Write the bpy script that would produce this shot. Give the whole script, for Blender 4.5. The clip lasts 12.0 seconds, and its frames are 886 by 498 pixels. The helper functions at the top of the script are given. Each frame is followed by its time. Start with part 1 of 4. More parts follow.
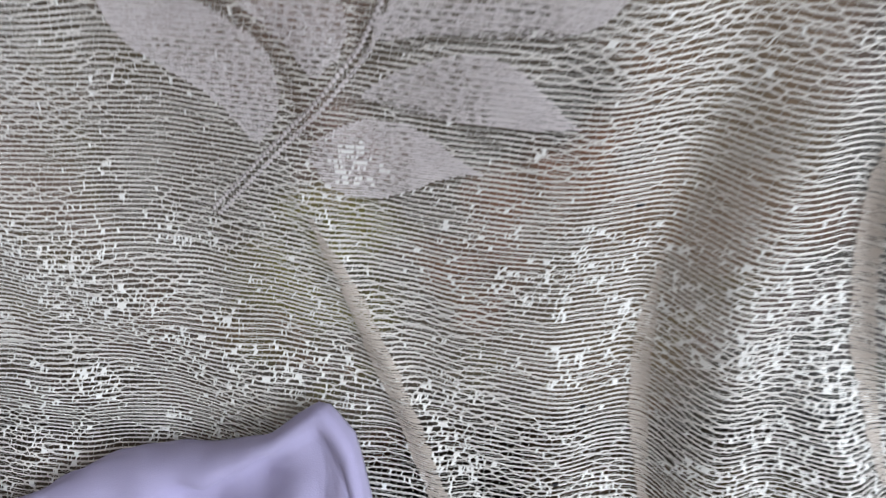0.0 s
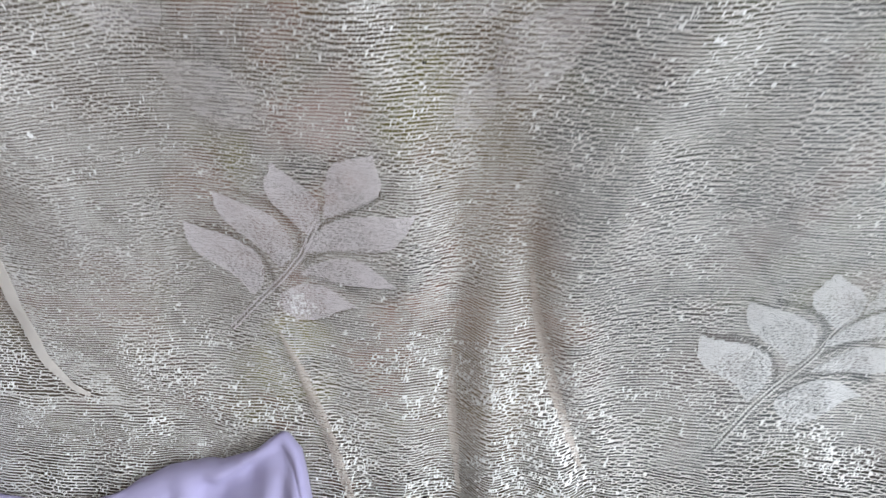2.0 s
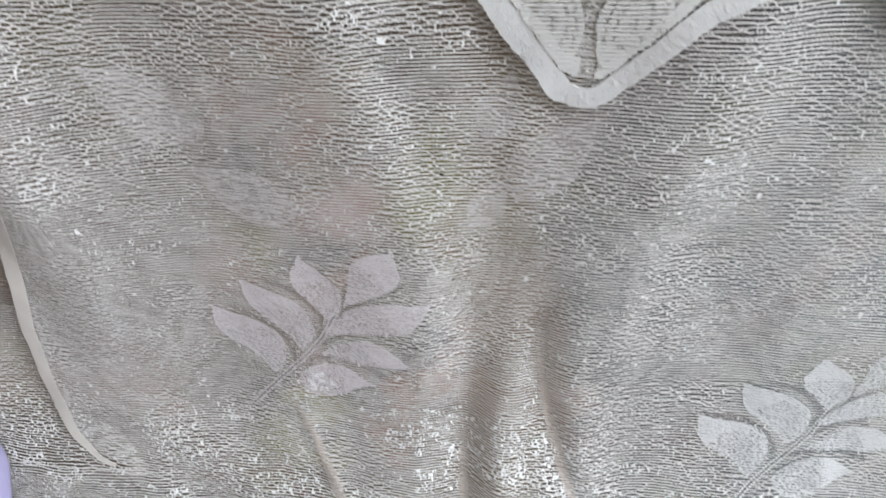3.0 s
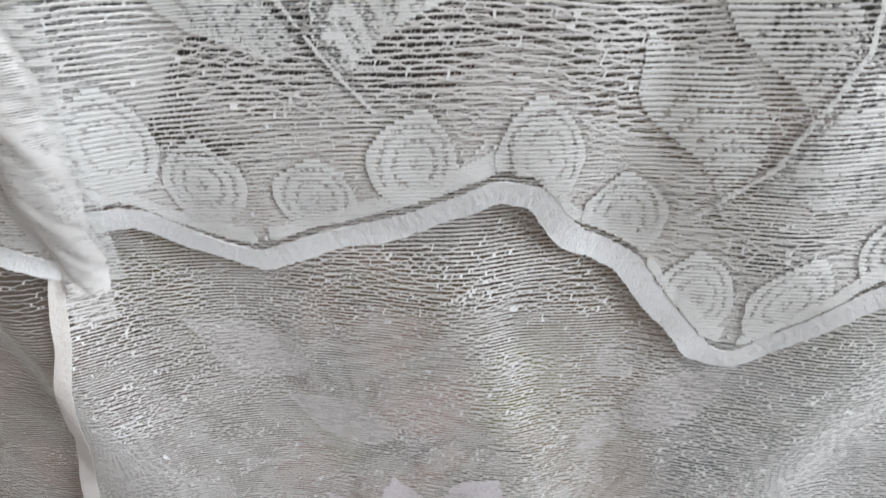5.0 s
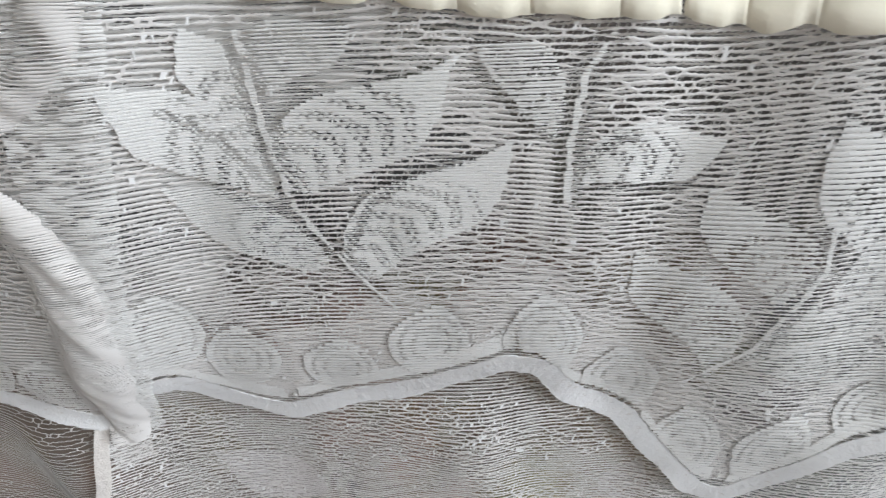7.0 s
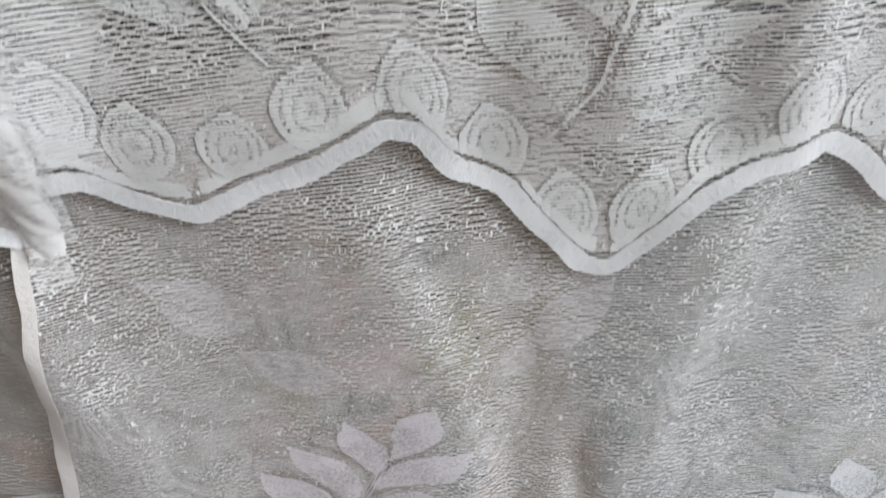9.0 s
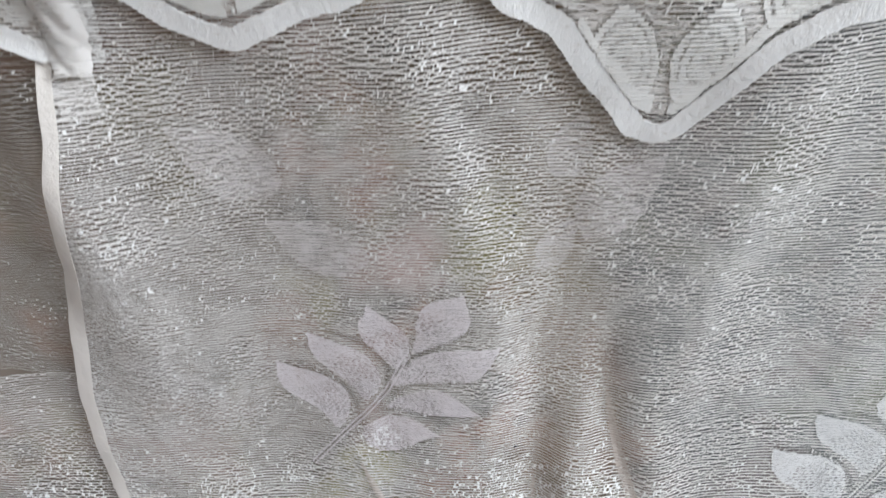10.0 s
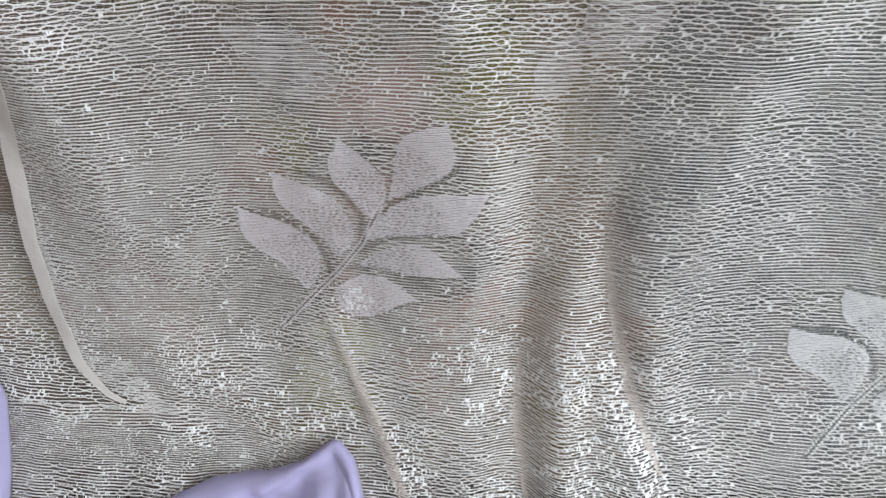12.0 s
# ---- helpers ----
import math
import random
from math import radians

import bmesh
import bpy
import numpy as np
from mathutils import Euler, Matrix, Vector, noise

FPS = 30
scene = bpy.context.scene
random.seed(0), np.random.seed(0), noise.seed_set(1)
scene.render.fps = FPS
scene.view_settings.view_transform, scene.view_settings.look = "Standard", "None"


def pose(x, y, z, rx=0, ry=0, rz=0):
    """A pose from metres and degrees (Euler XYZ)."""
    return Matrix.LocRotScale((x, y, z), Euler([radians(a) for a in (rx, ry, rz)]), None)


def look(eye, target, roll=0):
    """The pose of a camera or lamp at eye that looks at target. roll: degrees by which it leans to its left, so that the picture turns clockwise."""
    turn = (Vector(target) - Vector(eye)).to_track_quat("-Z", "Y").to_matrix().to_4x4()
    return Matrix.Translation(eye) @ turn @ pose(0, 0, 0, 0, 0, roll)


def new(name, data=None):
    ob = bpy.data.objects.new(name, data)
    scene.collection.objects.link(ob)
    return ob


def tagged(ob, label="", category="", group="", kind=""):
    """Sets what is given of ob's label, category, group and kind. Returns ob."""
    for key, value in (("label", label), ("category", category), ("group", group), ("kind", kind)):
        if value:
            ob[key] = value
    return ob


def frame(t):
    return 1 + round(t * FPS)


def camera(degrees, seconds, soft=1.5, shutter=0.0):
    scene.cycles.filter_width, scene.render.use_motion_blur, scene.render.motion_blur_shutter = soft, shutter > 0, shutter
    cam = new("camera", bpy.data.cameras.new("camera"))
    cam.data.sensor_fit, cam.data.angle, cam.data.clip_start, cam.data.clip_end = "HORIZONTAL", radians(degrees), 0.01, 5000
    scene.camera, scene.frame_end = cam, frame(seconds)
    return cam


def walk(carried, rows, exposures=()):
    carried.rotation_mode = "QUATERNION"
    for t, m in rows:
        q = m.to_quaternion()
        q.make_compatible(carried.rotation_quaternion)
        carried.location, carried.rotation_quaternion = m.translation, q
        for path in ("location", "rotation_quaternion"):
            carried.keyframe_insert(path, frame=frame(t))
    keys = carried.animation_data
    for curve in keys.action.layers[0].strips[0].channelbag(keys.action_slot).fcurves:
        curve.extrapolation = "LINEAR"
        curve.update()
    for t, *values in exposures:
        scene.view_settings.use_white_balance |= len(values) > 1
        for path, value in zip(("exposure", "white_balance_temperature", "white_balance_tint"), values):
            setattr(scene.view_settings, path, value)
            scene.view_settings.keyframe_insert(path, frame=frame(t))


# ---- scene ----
cam = camera(70.2, 12.0, soft=1.3, shutter=0.5)
METRES, EYE, TILT, LEAN, TURN = 0.6, 0.62, -45.0, 0.0, 0.0
ROWS = [
    (0.0, 0.0, 0.0, 0.0, 0.0, 0.0, -0.0),
    (0.5, 0.0211, -0.0473, 0.0146, -0.1, -0.27, 1.07),
    (1.0, 0.0479, -0.114, 0.0136, 0.01, 2.35, 2.36),
    (1.5, 0.0604, -0.2102, -0.0107, 0.25, 7.1, 1.9),
    (2.0, 0.0882, -0.277, -0.0219, 0.42, 10.78, 0.95),
    (2.5, 0.0931, -0.3035, -0.0122, 0.48, 12.63, 0.7),
    (4.5, 0.0083, -0.3425, 0.1038, 1.04, 18.05, 1.86),
    (5.0, 0.0084, -0.3406, 0.1354, 0.86, 18.49, 1.62),
    (5.5, 0.0248, -0.3491, 0.1576, 0.87, 18.72, 1.94),
    (6.0, 0.0118, -0.3659, 0.1737, 1.24, 19.39, 2.26),
    (6.5, -0.0108, -0.3863, 0.1858, 1.51, 20.99, 2.01),
    (7.0, 0.0044, -0.3962, 0.1849, 1.01, 21.95, 1.9),
    (9.0, 0.0442, -0.377, 0.0617, 0.71, 20.98, 7.55),
    (9.5, 0.0327, -0.3547, 0.022, 0.91, 20.63, 5.33),
    (10.0, 0.0242, -0.3228, -0.0099, 1.02, 20.52, 3.52),
    (10.5, 0.029, -0.2855, -0.0269, 0.99, 20.27, 2.35),
    (11.0, 0.0269, -0.2577, -0.0376, 1.05, 19.93, 1.33),
    (11.5, 0.0193, -0.2207, -0.0589, 0.93, 17.21, 0.94),
    (12.0, 0.0384, -0.2371, -0.0645, 0.85, 15.66, 0.98),
]
EXPOSURES = [(0.0, -0.03), (1.0, 0.05), (2.5, 0.1), (4.5, 0.14), (5.5, 0.0), (7.0, -0.07), (9.0, 0.06), (10.5, 0.12), (12.0, 0.05)]
walk(cam, [(t, pose(0, 0, EYE, TILT, LEAN, TURN) @ pose(METRES * x, METRES * y, METRES * z, 90 + pitch, roll, yaw)) for t, x, y, z, yaw, pitch, roll in ROWS], exposures=EXPOSURES)

# ---------- world, window light, exposure ----------
world = bpy.data.worlds.new("world")
scene.world = world
world.use_nodes = True
wn = world.node_tree
sky = wn.nodes.new("ShaderNodeTexSky")
sky.sky_type = "NISHITA"
sky.sun_disc = False
sky.sun_elevation, sky.sun_rotation = radians(38), radians(200)
wn.links.new(sky.outputs["Color"], wn.nodes["Background"].inputs["Color"])
wn.nodes["Background"].inputs["Strength"].default_value = 0.12


def window_light(name, at, target, wide, high, watts, colour):
    """Daylight that comes in through the opening of a window."""
    lamp = bpy.data.lights.new(name, "AREA")
    lamp.shape, lamp.size, lamp.size_y = "RECTANGLE", wide, high
    lamp.energy, lamp.color = watts, colour
    ob = new(name, lamp)
    ob.matrix_world = look(at, target)
    return ob


window_light("window_daylight", (2.57, -1.80, 1.72), (0.0, -0.15, 0.75), 1.40, 1.30, 145.0, (0.85, 0.917, 1.0))


# ---------- materials ----------
def material(name, colour, rough=0.6, spec=0.5, second=None, scale=300.0, amount=0.5, bump=0.0, bump_scale=2000.0, sheen=0.0, through_light=0.0, stretch=(1, 1, 1)):
    """A cloth, wood or paint surface: two colours mixed by noise at two scales, with fine relief."""
    m = bpy.data.materials.new(name)
    m.use_nodes = True
    t = m.node_tree
    p = t.nodes["Principled BSDF"]
    p.inputs["Roughness"].default_value = rough
    p.inputs["Specular IOR Level"].default_value = spec
    p.inputs["Sheen Weight"].default_value = sheen
    co = t.nodes.new("ShaderNodeTexCoord")
    mp = t.nodes.new("ShaderNodeMapping")
    mp.inputs["Scale"].default_value = stretch
    t.links.new(co.outputs["Object"], mp.inputs["Vector"])
    n1 = t.nodes.new("ShaderNodeTexNoise")
    n1.inputs["Scale"].default_value = scale
    n1.inputs["Detail"].default_value = 4
    t.links.new(mp.outputs["Vector"], n1.inputs["Vector"])
    n2 = t.nodes.new("ShaderNodeTexNoise")
    n2.inputs["Scale"].default_value = scale * 0.13
    n2.inputs["Detail"].default_value = 2
    t.links.new(mp.outputs["Vector"], n2.inputs["Vector"])
    add = t.nodes.new("ShaderNodeMath")
    add.operation = "ADD"
    t.links.new(n1.outputs["Fac"], add.inputs[0])
    t.links.new(n2.outputs["Fac"], add.inputs[1])
    ramp = t.nodes.new("ShaderNodeMapRange")
    ramp.inputs["From Min"].default_value, ramp.inputs["From Max"].default_value = 0.75, 1.25
    ramp.inputs["To Max"].default_value = amount
    t.links.new(add.outputs[0], ramp.inputs["Value"])
    mix = t.nodes.new("ShaderNodeMix")
    mix.data_type = "RGBA"
    mix.inputs["A"].default_value = (*colour, 1)
    mix.inputs["B"].default_value = (*(second or [c * 0.8 for c in colour]), 1)
    t.links.new(ramp.outputs["Result"], mix.inputs["Factor"])
    t.links.new(mix.outputs["Result"], p.inputs["Base Color"])
    if bump:
        nb = t.nodes.new("ShaderNodeTexNoise")
        nb.inputs["Scale"].default_value = bump_scale
        nb.inputs["Detail"].default_value = 3
        t.links.new(mp.outputs["Vector"], nb.inputs["Vector"])
        bp = t.nodes.new("ShaderNodeBump")
        bp.inputs["Strength"].default_value, bp.inputs["Distance"].default_value = bump, 0.001
        t.links.new(nb.outputs["Fac"], bp.inputs["Height"])
        t.links.new(bp.outputs["Normal"], p.inputs["Normal"])
    if through_light:
        tr = t.nodes.new("ShaderNodeBsdfTranslucent")
        t.links.new(mix.outputs["Result"], tr.inputs["Color"])
        ms = t.nodes.new("ShaderNodeMixShader")
        ms.inputs["Fac"].default_value = through_light
        t.links.new(p.outputs["BSDF"], ms.inputs[1])
        t.links.new(tr.outputs["BSDF"], ms.inputs[2])
        t.links.new(ms.outputs[0], t.nodes["Material Output"].inputs["Surface"])
    return m


THREAD = material("net_thread", (0.76, 0.735, 0.71), 0.5, 0.45, (0.65, 0.615, 0.58), 60, 0.6, through_light=0.2)
FINE = material("fine_thread", (0.70, 0.685, 0.66), 0.5, 0.4, (0.58, 0.565, 0.54), 60, 0.6, through_light=0.3)
FLOAT = material("shiny_float_thread", (0.82, 0.815, 0.80), 0.3, 0.7, (0.76, 0.75, 0.72), 90, 0.6)
LEAF = material("woven_leaf", (0.74, 0.69, 0.70), 0.6, 0.3, (0.66, 0.615, 0.63), 70, 0.6, 0.25, 1800, through_light=0.2)
# lit copy of the woven leaf: the light is put into its colour
LIT_LEAF = material("lit_woven_leaf", (0.74, 0.735, 0.73), 0.55, 0.35, (0.66, 0.655, 0.65), 70, 0.6, 0.25, 1800, through_light=0.2)
# browner than the net thread: the creases' shade is put into this colour
CREASE = material("shaded_crease", (0.60, 0.53, 0.48), 0.7, 0.2, (0.50, 0.445, 0.40), 70, 0.6, through_light=0.2)
VLEAF = material("valance_leaf", (0.81, 0.80, 0.775), 0.55, 0.3, (0.73, 0.72, 0.69), 70, 0.6, 0.25, 1800, through_light=0.2)
HEM = material("hem_cloth", (0.70, 0.655, 0.61), 0.65, 0.3, (0.60, 0.56, 0.515), 90, 0.6, 0.35, 1500, through_light=0.15)
VHEM = material("scallop_hem", (0.86, 0.855, 0.845), 0.6, 0.3, (0.81, 0.80, 0.79), 90, 0.6, 0.35, 1500, through_light=0.3)
TAPE = material("heading_tape", (0.93, 0.885, 0.74), 0.6, 0.3, (0.87, 0.80, 0.63), 60, 0.6, 0.06, 1400)
LILAC = material("lilac_cotton", (0.43, 0.395, 0.60), 0.75, 0.2, (0.38, 0.345, 0.54), 40, 0.7, 0.2, 2500, sheen=0.15, through_light=0.1)
DARK = material("dark_speck", (0.03, 0.03, 0.035), 0.8, 0.1)
WALL = material("wall_paint", (0.82, 0.81, 0.79), 0.85, 0.2, (0.77, 0.76, 0.74), 6, 0.6, 0.1, 200)
CEIL = material("ceiling_paint", (0.80, 0.80, 0.78), 0.9, 0.2, (0.76, 0.76, 0.74), 5, 0.5)
FLOOR = material("floor_boards", (0.30, 0.21, 0.14), 0.45, 0.4, (0.20, 0.13, 0.08), 9, 0.9, 0.1, 120, stretch=(1, 8, 1))
FRAME = material("window_paint", (0.80, 0.80, 0.78), 0.45, 0.4, (0.74, 0.74, 0.72), 8, 0.5)
WOOD = material("dark_leg_wood", (0.12, 0.07, 0.04), 0.4, 0.4, (0.07, 0.04, 0.025), 30, 0.8, stretch=(1, 1, 0.2))


def upholstery():
    """Brown woven cover with blurred olive, rust and pink flowers and a fine weave."""
    m = material("flowered_upholstery", (0.25, 0.205, 0.165), 0.85, 0.2, (0.14, 0.122, 0.105), 34, 0.9, 0.5, 900, stretch=(0.5, 1, 1.6))
    t = m.node_tree
    p = t.nodes["Principled BSDF"]
    base = p.inputs["Base Color"].links[0].from_socket
    co = t.nodes["Texture Coordinate"]
    last = base
    for k, (colour, size, lo) in enumerate((((0.30, 0.27, 0.09), 15, 0.53), ((0.36, 0.19, 0.13), 19, 0.54), ((0.48, 0.31, 0.27), 13, 0.54), ((0.07, 0.065, 0.06), 23, 0.57))):
        n = t.nodes.new("ShaderNodeTexNoise")
        n.inputs["Scale"].default_value = size
        n.inputs["Detail"].default_value = 3
        mp = t.nodes.new("ShaderNodeMapping")
        mp.inputs["Location"].default_value = (3.7 * k, 1.3 * k, 5.1 * k)
        t.links.new(co.outputs["Object"], mp.inputs["Vector"])
        t.links.new(mp.outputs["Vector"], n.inputs["Vector"])
        r = t.nodes.new("ShaderNodeMapRange")
        r.inputs["From Min"].default_value, r.inputs["From Max"].default_value = lo, lo + 0.12
        r.inputs["To Max"].default_value = 0.85
        t.links.new(n.outputs["Fac"], r.inputs["Value"])
        x = t.nodes.new("ShaderNodeMix")
        x.data_type = "RGBA"
        t.links.new(last, x.inputs["A"])
        x.inputs["B"].default_value = (*colour, 1)
        t.links.new(r.outputs["Result"], x.inputs["Factor"])
        last = x.outputs["Result"]
    # broad stripes in the cover's colour: warm brown, and grey-blue painting the sky's reflection
    wob = t.nodes.new("ShaderNodeTexNoise")
    wob.inputs["Scale"].default_value = 11
    t.links.new(co.outputs["Object"], wob.inputs["Vector"])
    xyz = t.nodes.new("ShaderNodeSeparateXYZ")
    t.links.new(co.outputs["Object"], xyz.inputs[0])
    at = t.nodes.new("ShaderNodeMath")
    at.operation = "MULTIPLY_ADD"
    t.links.new(wob.outputs["Fac"], at.inputs[0])
    at.inputs[1].default_value = 0.12
    t.links.new(xyz.outputs["X"], at.inputs[2])
    for colour, left, right, most in (((0.140, 0.155, 0.160), 0.165, 0.205, 0.7), ((0.215, 0.175, 0.145), 0.020, -0.03, 0.65), ((0.265, 0.195, 0.13), 0.09, 0.125, 0.75)):
        r = t.nodes.new("ShaderNodeMapRange")
        r.inputs["From Min"].default_value, r.inputs["From Max"].default_value = left, right
        r.inputs["To Max"].default_value = most
        t.links.new(at.outputs[0], r.inputs["Value"])
        fac = r.outputs["Result"]
        if most == 0.75:
            r2 = t.nodes.new("ShaderNodeMapRange")
            r2.inputs["From Min"].default_value, r2.inputs["From Max"].default_value = 0.185, 0.155
            t.links.new(at.outputs[0], r2.inputs["Value"])
            mu = t.nodes.new("ShaderNodeMath")
            mu.operation = "MULTIPLY"
            t.links.new(fac, mu.inputs[0])
            t.links.new(r2.outputs["Result"], mu.inputs[1])
            fac = mu.outputs[0]
        x = t.nodes.new("ShaderNodeMix")
        x.data_type = "RGBA"
        t.links.new(last, x.inputs["A"])
        x.inputs["B"].default_value = (*colour, 1)
        t.links.new(fac, x.inputs["Factor"])
        last = x.outputs["Result"]
    # the roll of the back turns dark grey: shade behind the valance, painted in
    r = t.nodes.new("ShaderNodeMapRange")
    r.inputs["From Min"].default_value, r.inputs["From Max"].default_value = 0.765, 0.80
    r.inputs["To Max"].default_value = 0.8
    t.links.new(xyz.outputs["Z"], r.inputs["Value"])
    x = t.nodes.new("ShaderNodeMix")
    x.data_type = "RGBA"
    t.links.new(last, x.inputs["A"])
    x.inputs["B"].default_value = (0.085, 0.09, 0.095, 1)
    t.links.new(r.outputs["Result"], x.inputs["Factor"])
    t.links.new(x.outputs["Result"], p.inputs["Base Color"])
    return m


COVER = upholstery()


# ---------- mesh helpers ----------
def mesh_object(name, verts, faces, mat, parent=None, label="", smooth=True):
    me = bpy.data.meshes.new(name)
    me.from_pydata([tuple(v) for v in verts], [], [tuple(f) for f in faces])
    me.materials.append(mat)
    if smooth:
        me.polygons.foreach_set("use_smooth", [True] * len(me.polygons))
    me.update()
    ob = new(name, me)
    ob.parent = parent
    return tagged(ob, label)


def quads_object(name, verts, quads, mat, parent=None, label="", kind=""):
    """A large mesh of quads, straight from arrays."""
    verts, quads = np.asarray(verts, np.float32), np.asarray(quads, np.int32)
    me = bpy.data.meshes.new(name)
    me.vertices.add(len(verts))
    me.vertices.foreach_set("co", verts.ravel())
    me.loops.add(quads.size)
    me.loops.foreach_set("vertex_index", quads.ravel())
    me.polygons.add(len(quads))
    me.polygons.foreach_set("loop_start", np.arange(0, quads.size, 4, dtype=np.int32))
    me.polygons.foreach_set("use_smooth", np.ones(len(quads), bool))
    me.materials.append(mat)
    me.update(calc_edges=True)
    ob = new(name, me)
    ob.parent = parent
    return tagged(ob, label, kind=kind)


def part(name, bm, mat, parent=None, label="", smooth=False):
    me = bpy.data.meshes.new(name)
    bm.to_mesh(me)
    bm.free()
    me.materials.append(mat)
    if smooth:
        me.polygons.foreach_set("use_smooth", [True] * len(me.polygons))
    ob = new(name, me)
    ob.parent = parent
    return tagged(ob, label)


def box(lo, hi, bevel=0.0, segments=2):
    bm = bmesh.new()
    bmesh.ops.create_cube(bm, size=1)
    lo, hi = Vector(lo), Vector(hi)
    for v in bm.verts:
        v.co = Vector([(lo[i] + hi[i]) / 2 + v.co[i] * (hi[i] - lo[i]) for i in range(3)])
    if bevel:
        bmesh.ops.bevel(bm, geom=bm.edges[:], offset=bevel, segments=segments, affect="EDGES")
    return bm


def empty(name, label, category, kind="", group=""):
    return tagged(new(name), label, category, group, kind)


# ---------- smooth noise on a lattice ----------
LATTICE = np.random.RandomState(7).rand(256, 256)


def wave(u, v, seed=0):
    """Value noise, -1 to 1."""
    u, v = np.asarray(u, float) + 17.3 * seed, np.asarray(v, float) + 41.9 * seed
    i, j = np.floor(u).astype(int), np.floor(v).astype(int)
    a, b = u - i, v - j
    a, b = a * a * (3 - 2 * a), b * b * (3 - 2 * b)
    g = lambda p, q: LATTICE[p % 256, q % 256]
    return 2 * (g(i, j) * (1 - a) * (1 - b) + g(i + 1, j) * a * (1 - b) + g(i, j + 1) * (1 - a) * b + g(i + 1, j + 1) * a * b) - 1


# ---------- how the cloth lies: depth y over (x, z) ----------
def ridge(x, z, x0, z0, x1, z1, w):
    return np.exp(-((x - (x0 + (x1 - x0) * (z - z0) / (z1 - z0))) / w) ** 2)


def fold(x, z, x0, z0, x1, z1, w_left, w_right):
    d = x - (x0 + (x1 - x0) * (z - z0) / (z1 - z0))
    return np.exp(-(d / np.where(d < 0, w_left, w_right)) ** 2)


def ease(t):
    return 1 / (1 + np.exp(-t))


def valance_lie(x, z):
    y = 0.0735 - 0.045 * x - 0.36 * (z - 0.76) + 0.3 * (z - 0.76) ** 2
    y = y - 0.011 * fold(x, z, -0.066, 0.86, -0.104, 0.735, 0.06, 0.015) * ease((z - 0.735) / 0.012)
    y = y + 0.006 * ease((0.745 - z) / 0.008) * ease((0.06 - x) / 0.02)
    y = y - 0.007 * ridge(x, z, 0.145, 0.84, 0.16, 0.70, 0.016)
    y = y + 0.003 * ridge(x, z, 0.060, 0.84, 0.050, 0.72, 0.012) - 0.003 * ridge(x, z, 0.095, 0.80, 0.110, 0.70, 0.014)
    return y + 0.0014 * wave(x * 22, z * 14, 3) + 0.0005 * wave(x * 90, z * 50, 4)


def along(z, *points):
    """Where a fold that runs through these (z, x) lies at the height z."""
    zs, xs = zip(*sorted(points))
    return np.interp(z, zs, xs)


def crest(x, centre, left, right):
    d = x - centre
    return np.exp(-(d / np.where(d < 0, left, right)) ** 2)


def net_y(x, z):
    x, z = np.asarray(x, float), np.asarray(z, float)
    zc = np.clip(z, 0.435, 0.74)
    a, b = x / 0.2, (zc - 0.6) / 0.15
    y = 0.1175 - 0.0187 * a - 0.0229 * b - 0.0167 * b ** 2 + 0.0154 * b ** 3 - 0.0159 * b ** 4 + 0.008 * a * b
    # the two long folds and the short one between their feet
    y = y - 0.0065 * crest(x, along(zc, (0.70, 0.012), (0.66, 0.024), (0.62, 0.034), (0.585, 0.037), (0.55, 0.033), (0.50, 0.029), (0.45, 0.026)), 0.036, 0.014)
    y = y - 0.0095 * crest(x, along(zc, (0.70, 0.143), (0.65, 0.137), (0.60, 0.124), (0.55, 0.114), (0.51, 0.109), (0.47, 0.112)), 0.034, 0.022)
    y = y - 0.0080 * crest(x, along(zc, (0.56, 0.077), (0.52, 0.074), (0.44, 0.073)), 0.0105, 0.0115) * ease((0.543 - zc) / 0.012)
    y = y + 0.0025 * ridge(x, zc, 0.066, 0.70, 0.068, 0.50, 0.014) * ease((zc - 0.51) / 0.015)
    y = y - 0.020 * np.exp(-((x + 0.137) / 0.022) ** 2) * ease((zc - 0.62) / 0.03)
    y = y - 0.006 * ridge(x, zc, -0.115, 0.49, -0.03, 0.44, 0.03) * ease((0.49 - zc) / 0.012)
    y = y + 0.0045 * ridge(x, zc, -0.065, 0.70, -0.075, 0.52, 0.03)
    # narrow creases
    y = y - 0.0018 * crest(x, along(zc, (0.514, -0.0373), (0.479, -0.0221), (0.443, 0.0002)), 0.005, 0.005) * ease((0.512 - zc) / 0.006)
    y = y + 0.0050 * crest(x, along(zc, (0.568, 0.091), (0.53, 0.0945), (0.49, 0.1055), (0.447, 0.1236)), 0.009, 0.009) * ease((0.585 - zc) / 0.010)
    y = y + 0.0028 * crest(x, along(zc, (0.54, 0.0590), (0.51, 0.0560), (0.48, 0.0530), (0.45, 0.0560)), 0.0080, 0.0070) * ease((0.545 - zc) / 0.012)
    y = y - 0.0028 * np.exp(-((zc - 0.452 + 0.10 * (x + 0.14)) / 0.007) ** 2) * ease((-0.085 - x) / 0.012)
    y = y + 0.0018 * wave(x * 26, zc * 16, 1) + 0.0006 * wave(x * 95, zc * 60, 2)
    y = y - 0.9 * np.maximum(0.435 - z, 0)
    y = np.minimum(y, 0.146)
    k = ease((z - 0.732) / 0.007)
    return y * (1 - k) + (valance_lie(x, z) + 0.005) * k


def valance_y(x, z):
    """The valance hangs free, or rests on the net where that stands out further."""
    x, z = np.asarray(x, float), np.asarray(z, float)
    a, b = valance_lie(x, z), net_y(x, z) - 0.0035
    return np.where(a < b, a, b) - 0.0012 * np.exp(-np.abs(a - b) / 0.003)


